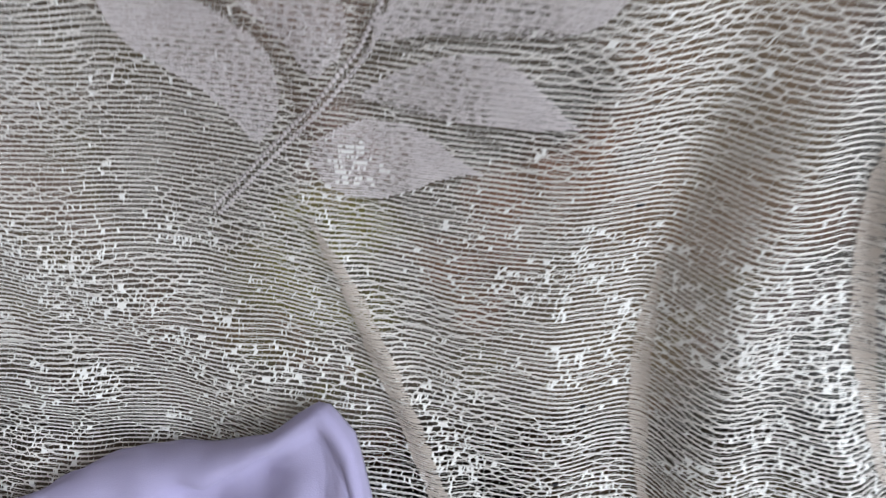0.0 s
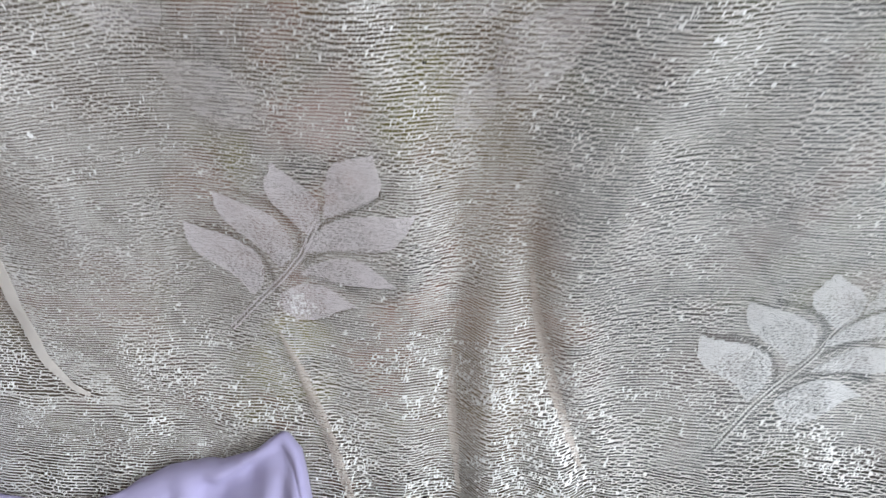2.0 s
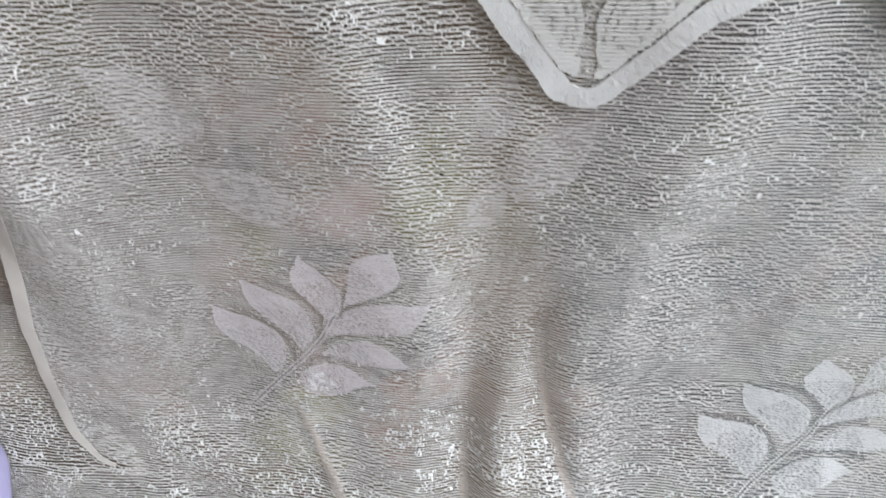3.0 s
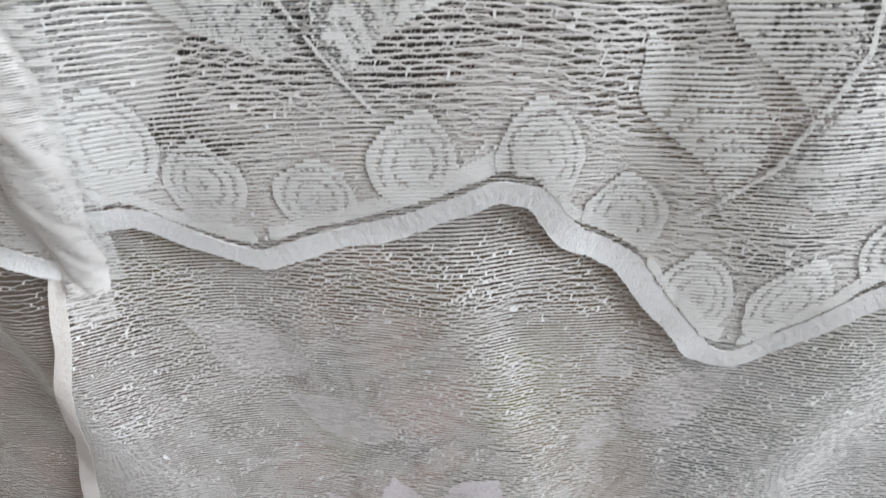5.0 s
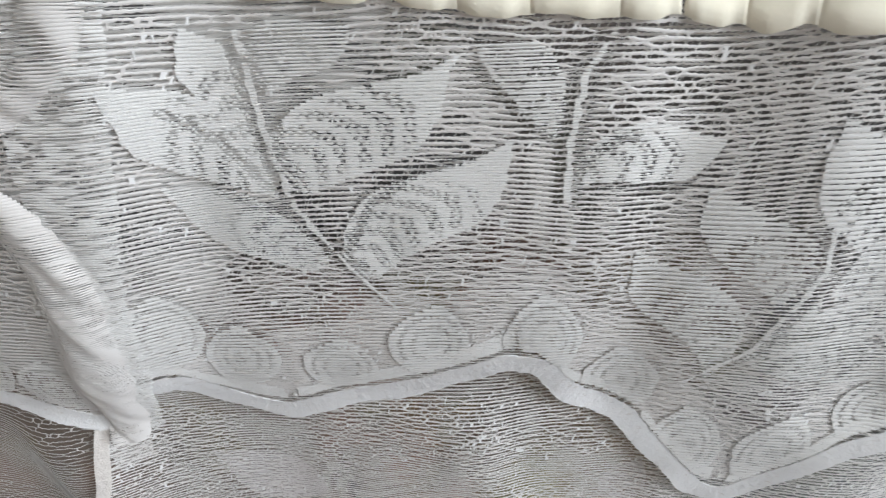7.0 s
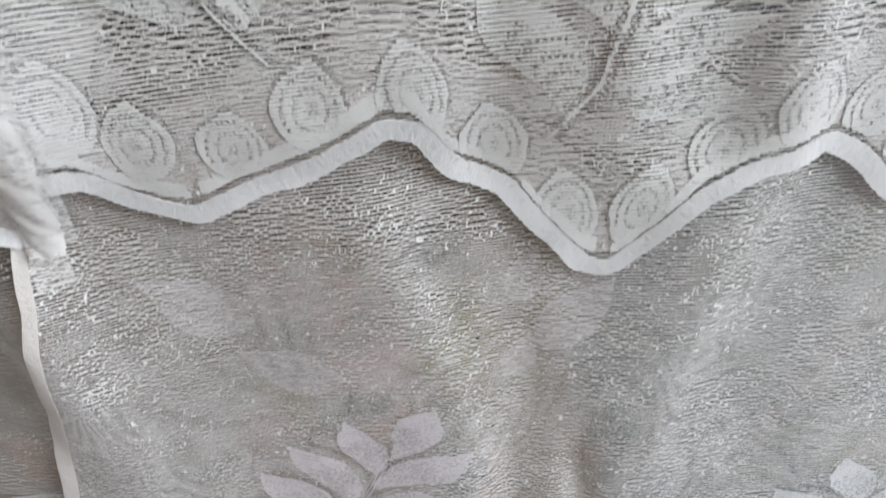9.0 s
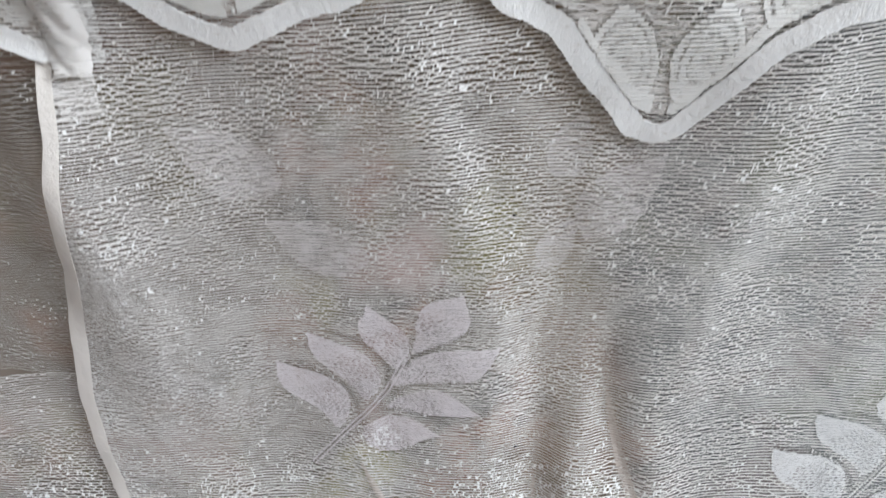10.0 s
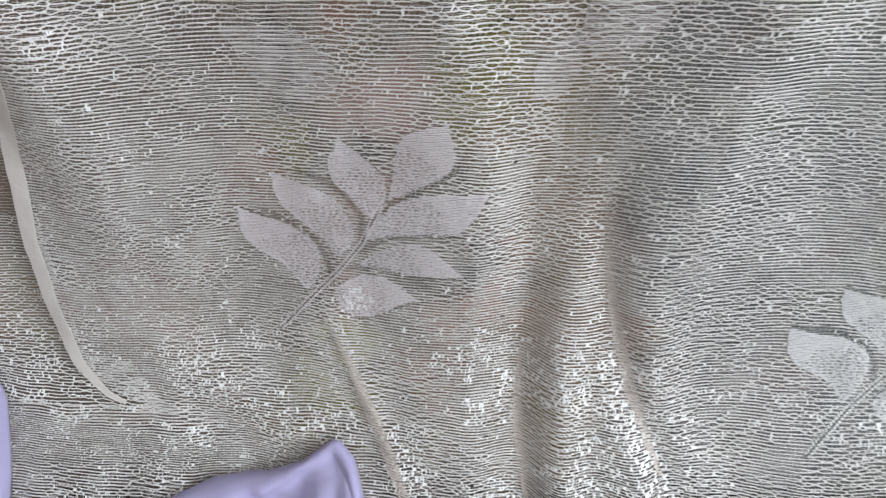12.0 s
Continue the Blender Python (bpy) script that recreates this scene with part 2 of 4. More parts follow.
def under_y(x, z):
    k = ease((np.asarray(z) - 0.492) / 0.010)
    return net_y(x, z) + 0.0013 + 0.0055 * k + (0.0004 + 0.0012 * k) * wave(np.asarray(x) * 30, np.asarray(z) * 24, 9)


def points_on(surface, x, z, lift=0.0):
    """Points of the cloth, lifted off towards its face."""
    x, z = np.asarray(x, float), np.asarray(z, float)
    h = 0.0012
    y = surface(x, z)
    if np.ndim(lift) or lift:
        gx = (surface(x + h, z) - surface(x - h, z)) / (2 * h)
        gz = (surface(x, z + h) - surface(x, z - h)) / (2 * h)
        n = np.stack([gx, -np.ones_like(gx), gz], -1)
        n /= np.linalg.norm(n, axis=-1)[..., None]
        return np.stack([x, y, z], -1) + n * np.asarray(lift)[..., None]
    return np.stack([x, y, z], -1)


def row_heights(surface, lo, hi, pitch, x=0.0):
    """Heights of the knitted rows, evenly spaced along the cloth."""
    z = np.linspace(lo, hi, 4000)
    y = surface(np.full_like(z, x), z)
    s = np.concatenate([[0], np.cumsum(np.hypot(np.diff(y), np.diff(z)))])
    return np.interp(np.arange(0, s[-1], pitch), s, z)


PITCH = 0.00152


def row_strip(surface, x, z, half, lift, rise, out_v, out_q):
    """One flat knitted strand along x, a little raised in the middle."""
    k = out_q[-1].max() + 1 if out_q else 0
    n = len(x)
    y3 = surface(np.concatenate([x, x, x]), np.concatenate([z + half, z, z - half]))
    top, mid, low = (np.stack([x, y3[i * n:(i + 1) * n], zz], -1) for i, zz in enumerate((z + half, z, z - half)))
    side = np.gradient(mid, axis=0)
    out = np.cross(side, top - low)
    out /= np.linalg.norm(out, axis=1)[:, None]
    out_v.append(np.stack([top + out * lift, mid + out * (lift + rise), low + out * lift], 1).reshape(-1, 3))
    i = k + 3 * np.arange(n - 1)
    out_q.append(np.stack([i, i + 1, i + 4, i + 3], 1))
    out_q.append(np.stack([i + 1, i + 2, i + 5, i + 4], 1))


def distance_to(x, z, path):
    """The shortest way from points to a polyline in (x, z)."""
    best = np.full(np.shape(x), 9.0)
    for (ax, az), (bx, bz) in zip(path[:-1], path[1:]):
        dx, dz = bx - ax, bz - az
        t = np.clip(((x - ax) * dx + (z - az) * dz) / (dx * dx + dz * dz), 0, 1)
        best = np.minimum(best, np.hypot(x - ax - t * dx, z - az - t * dz))
    return best


def leaf_outline(base, tip, one, two, n=30, blunt=0.75, point=0.65):
    """A leaf's outline in (x, z). Each side is given by its width, how early it is widest (more: nearer the tip) and its S-bend."""
    b, t = np.array(base), np.array(tip)
    d = t - b
    nrm = np.array([-d[1], d[0]]) / np.hypot(*d)
    s = np.linspace(0, 1, n)
    mid = b + s[:, None] * d
    sides = [mid + (wide * np.sin(np.pi * s ** late) ** (blunt + point * s) + bend * np.sin(2 * np.pi * s))[:, None] * nrm for wide, late, bend in (one, two)]
    return np.concatenate([sides[0], sides[1][::-1][1:-1]]), (sides[0] + sides[1]) / 2


def spans(poly, z):
    """Where a level line cuts a closed outline."""
    p, q = poly, np.roll(poly, -1, 0)
    hit = (p[:, 1] > z) != (q[:, 1] > z)
    x = p[hit, 0] + (z - p[hit, 1]) / (q[hit, 1] - p[hit, 1]) * (q[hit, 0] - p[hit, 0])
    x = np.sort(x)
    return [(x[i], x[i + 1]) for i in range(0, len(x) - 1, 2)]


def thin_row(x, z, half, stems, cuts):
    """Rows thin out beside the stems and break off under the closely knitted motifs."""
    lo, hi = z.min() - 0.005, z.max() + 0.005
    for path in stems:
        zs = [p[1] for p in path]
        if min(zs) < hi and max(zs) > lo:
            half = half * (1 - 0.82 * np.exp(-(distance_to(x, z, path) / 0.0015) ** 4))
    for poly in cuts:
        if poly[:, 1].min() < hi and poly[:, 1].max() > lo:
            for a, b in spans(poly, z.mean()):
                half = np.where((x > a + 0.0004) & (x < b - 0.0004), 0.00002, half)
    return half


def knit(name, surface, rows, xs, there, thick, parent, mat, label="", stems=(), cuts=(), seed=0, cell=0.0034, pinch=0.20, reach=0.0009):
    """The knitted ground: smooth rows, each drawn to its neighbour at scattered joints, so that long cells stay open between them."""
    rng = np.random.RandomState(100 + seed)
    n = len(rows)
    pitch = np.gradient(rows)
    drift = 0.0032 * wave(xs[None] * 17, rows[:, None] * 13 + seed, 7) + 0.0009 * wave(xs[None] * 45, rows[:, None] * 40 + seed, 17) + 0.00012 * wave(xs[None] * 120, rows[:, None] * 260 + seed, 18)
    pull = np.zeros((n, len(xs)))
    joints = []
    for j in range(n - 1):
        at = np.cumsum(rng.exponential(cell * 0.8, int((xs[-1] - xs[0]) / cell)) + 0.2 * cell) + xs[0]
        at = at[at < xs[-1]]
        keep = np.clip(1.5 * wave(at * 42, rows[j] * 60 + seed, 19) + 0.7 * wave(at * 140, rows[j] * 190 + seed, 20) + (0.34 if cell > 0.0025 else 0.55), 0.08, 1)
        at = at[rng.rand(len(at)) < keep * (0.55 if rows[j] > 0.805 else 1.0)]
        at = at[np.abs(np.interp(at, xs, pull[j])) < 0.10]
        for c in at:
            wide = reach * rng.uniform(0.65, 1.35)
            bump = np.exp(-((xs - c) / wide) ** 2)
            draw = pinch * (0.75 if rows[j] > 0.805 else 1.0)
            pull[j] += draw * bump
            pull[j + 1] -= draw * bump
        joints.append(at)
    vs, qs, kept, jx, jz, sign = [], [], [], [], [], np.where(np.arange(len(xs)) % 2, 1, -1)
    for j, z0 in enumerate(rows):
        z = z0 + drift[j] + pitch[j] * (np.clip(pull[j], -0.4, 0.4) + 0.055 * sign + 0.05 * wave(xs * 500, j * 5.3 + seed, 6))
        ok = there(xs, z0)
        edge = np.flatnonzero(np.diff(np.concatenate([[0], ok.astype(int), [0]])))
        runs = []
        for a, b in zip(edge[::2], edge[1::2]):
            if b - a < 8:
                continue
            x, zz = xs[a:b], z[a:b]
            half = thin_row(x, zz, np.broadcast_to(thick, xs.shape)[a:b] * pitch[j] * (1 + 0.22 * wave(x * 330, j * 2.9 + seed, 8) + 0.2 * wave(x * 60, z0 * 80, 21)), stems, cuts)
            row_strip(surface, x, zz, half, 0.0, 0.00022, vs, qs)
            runs.append((x, zz, half))
        kept.append(runs)
    ob = quads_object(name, np.concatenate(vs), np.concatenate(qs), mat, parent, label, "stuff")
    # the joints themselves, waisted
    for j, at in enumerate(joints):
        for a in kept[j]:
            for b in kept[j + 1]:
                lo, hi = max(a[0][0], b[0][0]) + 0.001, min(a[0][-1], b[0][-1]) - 0.001
                x = at[(at > lo) & (at < hi)]
                x = x[(np.interp(x, a[0], a[2]) > 0.0001) & (np.interp(x, b[0], b[2]) > 0.0001)]
                if not len(x):
                    continue
                w = rng.uniform(0.00025, 0.0006, len(x))
                lean = rng.uniform(-0.0003, 0.0006, len(x))
                za, zb = np.interp(x, a[0], a[1]), np.interp(x + lean, b[0], b[1])
                zm = (za + zb) / 2
                jx.append(np.stack([x - w, x + w, x + lean / 2 + 0.6 * w, x + lean / 2 - 0.6 * w, x + lean / 2 - 0.6 * w, x + lean / 2 + 0.6 * w, x + lean + w, x + lean - w], 1).ravel())
                jz.append(np.stack([za, za, zm, zm, zm, zm, zb, zb], 1).ravel())
    jx, jz = np.concatenate(jx), np.concatenate(jz)
    v = points_on(surface, jx, jz, np.full(len(jx), 0.00018))
    quads_object("joint_threads", v, np.arange(len(v)).reshape(-1, 4), mat, ob, "", "stuff")
    return ob, [[(x, z) for x, z, half in runs] for runs in kept]


def neighbours(kept):
    """Pairs of runs of adjoining rows that lie over one another."""
    pairs = []
    for a, b in zip(kept[:-1], kept[1:]):
        for p in a:
            for q in b:
                if min(p[0][-1], q[0][-1]) - max(p[0][0], q[0][0]) > 0.006:
                    pairs += [p, q, None]
    return pairs


def net_ties(name, surface, kept, step, width, parent, mat, seed=0):
    """Fine slanting threads that tie each row to the next."""
    rng = np.random.RandomState(seed)
    vs, qs, k = [], [], 0
    for a, b in zip(kept[:-1], kept[1:]):
        if a is None or b is None or not len(a[0]) or not len(b[0]):
            continue
        lo, hi = max(a[0][0], b[0][0]), min(a[0][-1], b[0][-1])
        if hi - lo < 3 * step:
            continue
        x = np.arange(lo, hi, step)
        x = x + rng.uniform(-0.25, 0.25, len(x)) * step
        z1, z2 = np.interp(x, *a), np.interp(x, *b)
        lean = 0.25 * step
        w = width * rng.uniform(0.6, 1.4, len(x))
        c = [points_on(surface, x - w, z1), points_on(surface, x + w, z1), points_on(surface, x + w + lean, z2), points_on(surface, x - w + lean, z2)]
        vs.append(np.stack(c, 1).reshape(-1, 3))
        qs.append(k + np.arange(4 * len(x)).reshape(-1, 4))
        k += 4 * len(x)
    return quads_object(name, np.concatenate(vs), np.concatenate(qs), mat, parent, "", "stuff")


def sparkle_zone(x, z):
    """The white floats crowd towards the foot of the net, and in a few patches higher up: the sparkle of light there is
    put into their density.
    """
    foot = ease((0.512 - 0.10 * np.abs(x - 0.03) - z) / 0.006) * (0.6 + 0.9 * ease((wave(x * 22, z * 22, 27) + 0.25) / 0.12))
    patch = np.exp(-((x - 0.020) / 0.018) ** 2 - ((z - 0.712) / 0.014) ** 2) + 0.8 * np.exp(-((x + 0.125) / 0.02) ** 2 - ((z - 0.64) / 0.05) ** 2) + 0.7 * np.exp(-((x - 0.142) / 0.03) ** 2 - ((z - 0.66) / 0.05) ** 2)
    return 0.22 + 1.25 * foot + 0.9 * patch


def net_floats(name, surface, kept, density, parent, mat, seed=0, avoid=()):
    """White floats: short slanting fills between rows, in straggling clusters, and upright bars over several rows."""
    rng = np.random.RandomState(seed)
    px, pz = [], []
    for a, b in zip(kept[:-1], kept[1:]):
        if a is None or b is None or not len(a[0]) or not len(b[0]):
            continue
        lo, hi = max(a[0][0], b[0][0]), min(a[0][-1], b[0][-1])
        n = int((hi - lo) / 0.0013)
        if n < 2:
            continue
        x = rng.uniform(lo, hi, n)
        zm = np.interp(x, *a)
        want = density * np.clip(1.3 * wave(x * 55, zm * 85, 11 + seed) + 1.0 * wave(x * 190, zm * 330, 12 + seed) + 0.22, 0.02, 0.9) * (sparkle_zone(x, zm) if surface is not valance_y else 0.5)
        for path in avoid:
            want = want * (distance_to(x, zm, path) > 0.004)
        x = x[rng.rand(n) < want]
        w = rng.choice([0.00022, 0.00038, 0.0006, 0.0010], len(x), p=[0.36, 0.36, 0.21, 0.07])
        lean, pinch = rng.uniform(-0.0002, 0.0010, len(x)), rng.uniform(0.25, 0.9, len(x))
        za, zb = np.interp(x, *a), np.interp(x + lean, *b)
        mid = (za + zb) / 2
        foot = [(x - w, np.interp(x - w, *a)), (x + w, np.interp(x + w, *a))]
        waist = [(x + lean / 2 + w * pinch, mid), (x + lean / 2 - w * pinch, mid)]
        head = [(x + lean + w, np.interp(x + lean + w, *b)), (x + lean - w, np.interp(x + lean - w, *b))]
        for qx, qz in foot + waist + waist[::-1] + head:
            px.append(qx)
            pz.append(qz)
    xs = np.concatenate([np.stack(px[i:i + 4], 1).ravel() for i in range(0, len(px), 4)])
    zs = np.concatenate([np.stack(pz[i:i + 4], 1).ravel() for i in range(0, len(pz), 4)])
    bx, bz = [], []
    for j in range(3, len(kept) - 8, 17):
        a = kept[j]
        if a is None or not len(a[0]):
            continue
        for xi in np.arange(a[0][0] + 0.006, a[0][-1], 0.037) + 0.012 * (j % 3):
            b = kept[j + int(rng.randint(3, 6))]
            if b is None or not len(b[0]) or xi > min(a[0][-1], b[0][-1]) or xi < b[0][0]:
                continue
            zz = np.linspace(np.interp(xi, *a), np.interp(xi, *b), 5)
            for p, q in zip(zz[:-1], zz[1:]):
                bx += [xi - 0.00024 + 0.25 * (p - zz[0]), xi + 0.00024 + 0.25 * (p - zz[0]), xi + 0.00024 + 0.25 * (q - zz[0]), xi - 0.00024 + 0.25 * (q - zz[0])]
                bz += [p, p, q, q]
    v = points_on(surface, np.concatenate([xs, bx]), np.concatenate([zs, bz]), np.full(len(xs) + len(bx), 0.0003))
    return quads_object(name, v, np.arange(len(v)).reshape(-1, 4), mat, parent, "", "stuff")


def woven_patch(name, surface, rows, poly, mat, parent, holes, lift=0.0005, step=0.00045, label="", doubled=True):
    """A closely knitted motif: rows that close up, with small openings where holes() says so."""
    vs, qs = [], []
    inside = rows[(rows > poly[:, 1].min()) & (rows < poly[:, 1].max())]
    fine = np.sort(np.concatenate([inside, (inside[:-1] + inside[1:]) / 2])) if len(inside) > 2 and doubled else inside
    for j, z0 in enumerate(fine):
        gap = fine[min(j + 1, len(fine) - 1)] - fine[max(j - 1, 0)]
        pitch = gap / 2 if 0 < j < len(fine) - 1 else gap
        for a, b in spans(poly, z0):
            a, b = a + 0.0006 * float(wave(j * 0.37, a * 90, 51)), b + 0.0006 * float(wave(j * 0.37, b * 90, 52))
            if b - a < 3 * step:
                continue
            x = np.linspace(a, b, max(4, int((b - a) / step)))
            z = z0 + 0.0004 * wave(x * 60, z0 * 60, 12) + 0.00006 * wave(x * 900, j * 3.1, 53)
            open_ = holes(x, z, j)
            half = pitch * np.clip(0.49 - 0.46 * open_, 0.02, 0.56)
            row_strip(surface, x, z, half, lift, 0.00016, vs, qs)
    if not vs:
        return None
    return quads_object(name, np.concatenate(vs), np.concatenate(qs), mat, parent, label)


def leaf_holes(axis, reach, seed, veins=(), arcs=False):
    """Small openings, row by row, over the lower part of a leaf, and dotted open lines along the veins."""
    base, tip = axis[0], axis[-1]
    length = np.hypot(*(tip - base))

    def holes(x, z, j):
        d = distance_to(x, z, axis)
        r = np.hypot(x - base[0], z - base[1])
        zone = np.clip((reach - d) / (0.3 * reach), 0, 1) * np.clip((0.66 - r / length) / 0.10 + 0.5 * wave(x * 300, z * 300, seed), 0, 1)
        dots = (0.35 + 0.65 * (j % 2)) * np.clip(2.5 * np.sin(x * 2 * np.pi / 0.0030 + 2.4 * j + 3 * wave(x * 200, j * 1.7, seed)) + 1.1, 0, 1)
        if arcs:
            inner = np.clip((reach - d) / (0.25 * reach), 0, 1) * np.clip((0.74 + 0.08 * wave(x * 200, z * 200, seed) - r / length) / 0.08, 0, 1)
            zone = inner * np.clip(1.1 * np.sin((r + 0.5 * d) * 2 * np.pi / 0.0058 + seed) + 0.75 + 0.5 * wave(x * 260, z * 260, seed + 1), 0, 1)
            dots = (0.55 + 0.45 * (j % 2)) * np.clip(2.8 * np.sin(x * 2 * np.pi / 0.0023 + 2.4 * (j // 2) + 3 * wave(x * 200, j * 0.7, seed)) + 0.9, 0.1, 1.1)
        out = zone * dots * np.clip((1.3 if arcs else 0.9) + 0.6 * wave(x * 400, j * 2.2, 13 + seed), 0, 1.2) - 0.22 * np.clip((r / length - 0.62) / 0.1, 0, 1)
        for path in veins:
            dv = distance_to(x, z, path)
            out = np.maximum(out, 1.1 * (dv < 0.0013) * (np.sin(x * 2 * np.pi / 0.0020 + z * 2100) > -0.5))
        return out
    return holes


def sparse(holes, least):
    """The same motif, knitted more openly throughout."""
    return lambda x, z, j: np.maximum(holes(x, z, j), least * (0.75 + 0.5 * (j % 2)))


def petal_holes(tip, base, left, right, seed):
    """A petal has a solid rim and foot, a dotted open ring inside the rim and broken arcs in its heart."""
    b, d = np.array(base), np.array(tip) - np.array(base)
    long = np.hypot(*d)
    d = d / long

    def holes(x, z, j):
        s = ((x - b[0]) * d[0] + (z - b[1]) * d[1]) / long
        o = (x - b[0]) * -d[1] + (z - b[1]) * d[0]
        o = np.where(o > 0, o / left, -o / right)
        r = np.hypot((s - 0.47) / 0.50, o)
        ring = np.exp(-((r - 0.74) / 0.07) ** 2) + 0.9 * np.exp(-((r - 0.46) / 0.07) ** 2) + 0.8 * np.exp(-(r / 0.2) ** 2)
        dots = np.clip(2.4 * np.sin(x * 2 * np.pi / 0.0019 + 3.1 * (j // 2) + 2 * wave(x * 160, j * 0.7, seed)) + 1.2, 0, 1)
        return 1.05 * np.minimum(ring, 1) * (s > 0.24 + 0.06 * wave(x * 150, seed, 3)) * (0.72 + 0.33 * (j % 2)) * (0.35 + 0.65 * dots) + 0.04
    return holes


def band(name, surface, path, width, mat, parent, lift=0.0006, puff=0.0008, label="", fine=4, fray=0.0, ribs=0.0, taper=0.0, slim=1.0, smooth=15, ripple=0.0):
    """A sewn band or strand along a polyline on the cloth, rounded across."""
    p = np.array(path)
    s = np.concatenate([[0], np.cumsum(np.hypot(*np.diff(p, axis=0).T))])
    t = np.linspace(0, s[-1], max(8, int(s[-1] / (0.0004 if ribs else 0.0012))))
    c = np.stack([np.interp(t, s, p[:, 0]), np.interp(t, s, p[:, 1])], 1)
    w = smooth if ribs else 9
    ker = np.ones(w) / w
    for _ in range(2):
        for i in (0, 1):
            c[:, i] = np.convolve(np.pad(c[:, i], w // 2, mode="edge"), ker, mode="valid")[:len(c)]
    d = np.gradient(c, axis=0)
    d /= np.hypot(d[:, 0], d[:, 1])[:, None]
    nrm = np.stack([-d[:, 1], d[:, 0]], 1)
    m = 2 * fine + 1
    grow = np.clip(0.12 + t / taper, 0, 1) ** 0.8 if taper else np.ones(len(t))
    grow = grow * np.interp(t / s[-1], [0, 0.5, 0.75, 1], [1, 1, slim, slim])
    rows = []
    for u in np.linspace(-1, 1, m):
        off = grow * u * width / 2 * (1 + fray * wave(t * 900, u * 3, 15)) + 0.0002 * wave(t * 160, u, 14)
        off = off * (1 + ripple * wave(t * 75, 0.0, 24))
        q = c + nrm * np.asarray(off)[:, None]
        rise = lift + puff * (1 - u * u) ** 0.5 + 0.00012 * wave(t * 800, u * 4, 16) + ribs * np.sin(t * 2 * np.pi / 0.0013)
        rows.append(points_on(surface, q[:, 0], q[:, 1], rise))
    front = np.stack(rows, 1)
    # the turned-under back gives it thickness
    back = np.stack([points_on(surface, *(c + nrm * (grow * u * width / 2 * 0.97)[:, None]).T, np.full(len(c), lift - 0.0003)) for u in np.linspace(1, -1, m)], 1)
    verts, faces, k = [], [], 0
    for v in (front, back, np.stack([front[:, -1], back[:, 0]], 1), np.stack([back[:, -1], front[:, 0]], 1)):
        n, w2 = v.shape[:2]
        i, j = np.meshgrid(np.arange(n - 1), np.arange(w2 - 1), indexing="ij")
        faces.append(k + np.stack([i * w2 + j, (i + 1) * w2 + j, (i + 1) * w2 + j + 1, i * w2 + j + 1], -1).reshape(-1, 4))
        verts.append(v.reshape(-1, 3))
        k += n * w2
    return quads_object(name, np.concatenate(verts), np.concatenate(faces), mat, parent, label)


def stitched_stem(surface, path, mat, parent, gap=0.0010, long=0.0030, wide=0.0007):
    """A stem of two lines of slanting stitches."""
    p = np.array(path)
    s = np.concatenate([[0], np.cumsum(np.hypot(*np.diff(p, axis=0).T))])
    verts, quads, k = [], [], 0
    for side in (-1, 1):
        t = np.arange(0, s[-1], long * 0.55)
        for a in t:
            b = a + long * 0.62
            (ax, az), (bx, bz) = [(np.interp(q, s, p[:, 0]), np.interp(q, s, p[:, 1])) for q in (a, b)]
            d = np.array([bx - ax, bz - az])
            d /= np.hypot(*d) + 1e-9
            n = np.array([-d[1], d[0]]) * side
            c = np.array([ax, az]) + n * gap * 0.75
            e = np.array([bx, bz]) + n * gap * 1.25
            m = (c + e) / 2
            q = [c, m - n * wide, e, m + n * wide, m]
            verts.append(points_on(surface, np.array([v[0] for v in q]), np.array([v[1] for v in q]), np.array([0.0003, 0.0003, 0.0003, 0.0003, 0.0007])))
            quads += [[k, k + 1, k + 2, k + 4], [k, k + 4, k + 2, k + 3]]
            k += 5
    return quads_object("stem", np.concatenate(verts), quads, mat, parent, "stitched double stem line")


# ---------- the room ----------
def wall(name, lo, hi, mat, label):
    return tagged(part(name, box(lo, hi), mat), label, "wall" if "wall" in name else name.split("_")[0], kind="structure")


wall("floor", (-2.6, -2.9, -0.1), (2.6, 1.3, 0.0), FLOOR, "brown wooden floor of the room")
wall("ceiling", (-2.6, -2.9, 2.5), (2.6, 1.3, 2.6), CEIL, "white painted ceiling of the room")
wall("wall_west", (-2.7, -2.9, -0.1), (-2.6, 1.3, 2.6), WALL, "plain pale painted wall of the room")
wall("wall_south", (-2.7, -3.0, -0.1), (2.7, -2.9, 2.6), WALL, "plain pale painted wall of the room")
wall("wall_north", (-2.7, 1.3, -0.1), (2.7, 1.4, 2.6), WALL, "plain pale painted wall behind the sofa")
# the east wall has the window's opening
wall("wall_east_low", (2.6, -2.9, -0.1), (2.7, 1.3, 1.0), WALL, "plain pale painted wall below the window")
wall("wall_east_top", (2.6, -2.9, 2.4), (2.7, 1.3, 2.6), WALL, "plain pale painted wall above the window")
wall("wall_east_near", (2.6, -2.9, 1.0), (2.7, -2.56, 2.4), WALL, "plain pale painted wall beside the window")
wall("wall_east_far", (2.6, -1.04, 1.0), (2.7, 1.3, 2.4), WALL, "plain pale painted wall beside the window")
win = tagged(empty("window_1", "white painted window with two casements", "window"), kind="structure")
for lo, hi in (((2.62, -2.56, 1.0), (2.68, -2.50, 2.4)), ((2.62, -1.10, 1.0), (2.68, -1.04, 2.4)), ((2.62, -1.83, 1.06), (2.68, -1.77, 2.34)), ((2.62, -2.50, 1.0), (2.68, -1.10, 1.06)), ((2.62, -2.50, 2.34), (2.68, -1.10, 2.4))):
    part("window_frame", box(lo, hi, 0.006), FRAME, win)
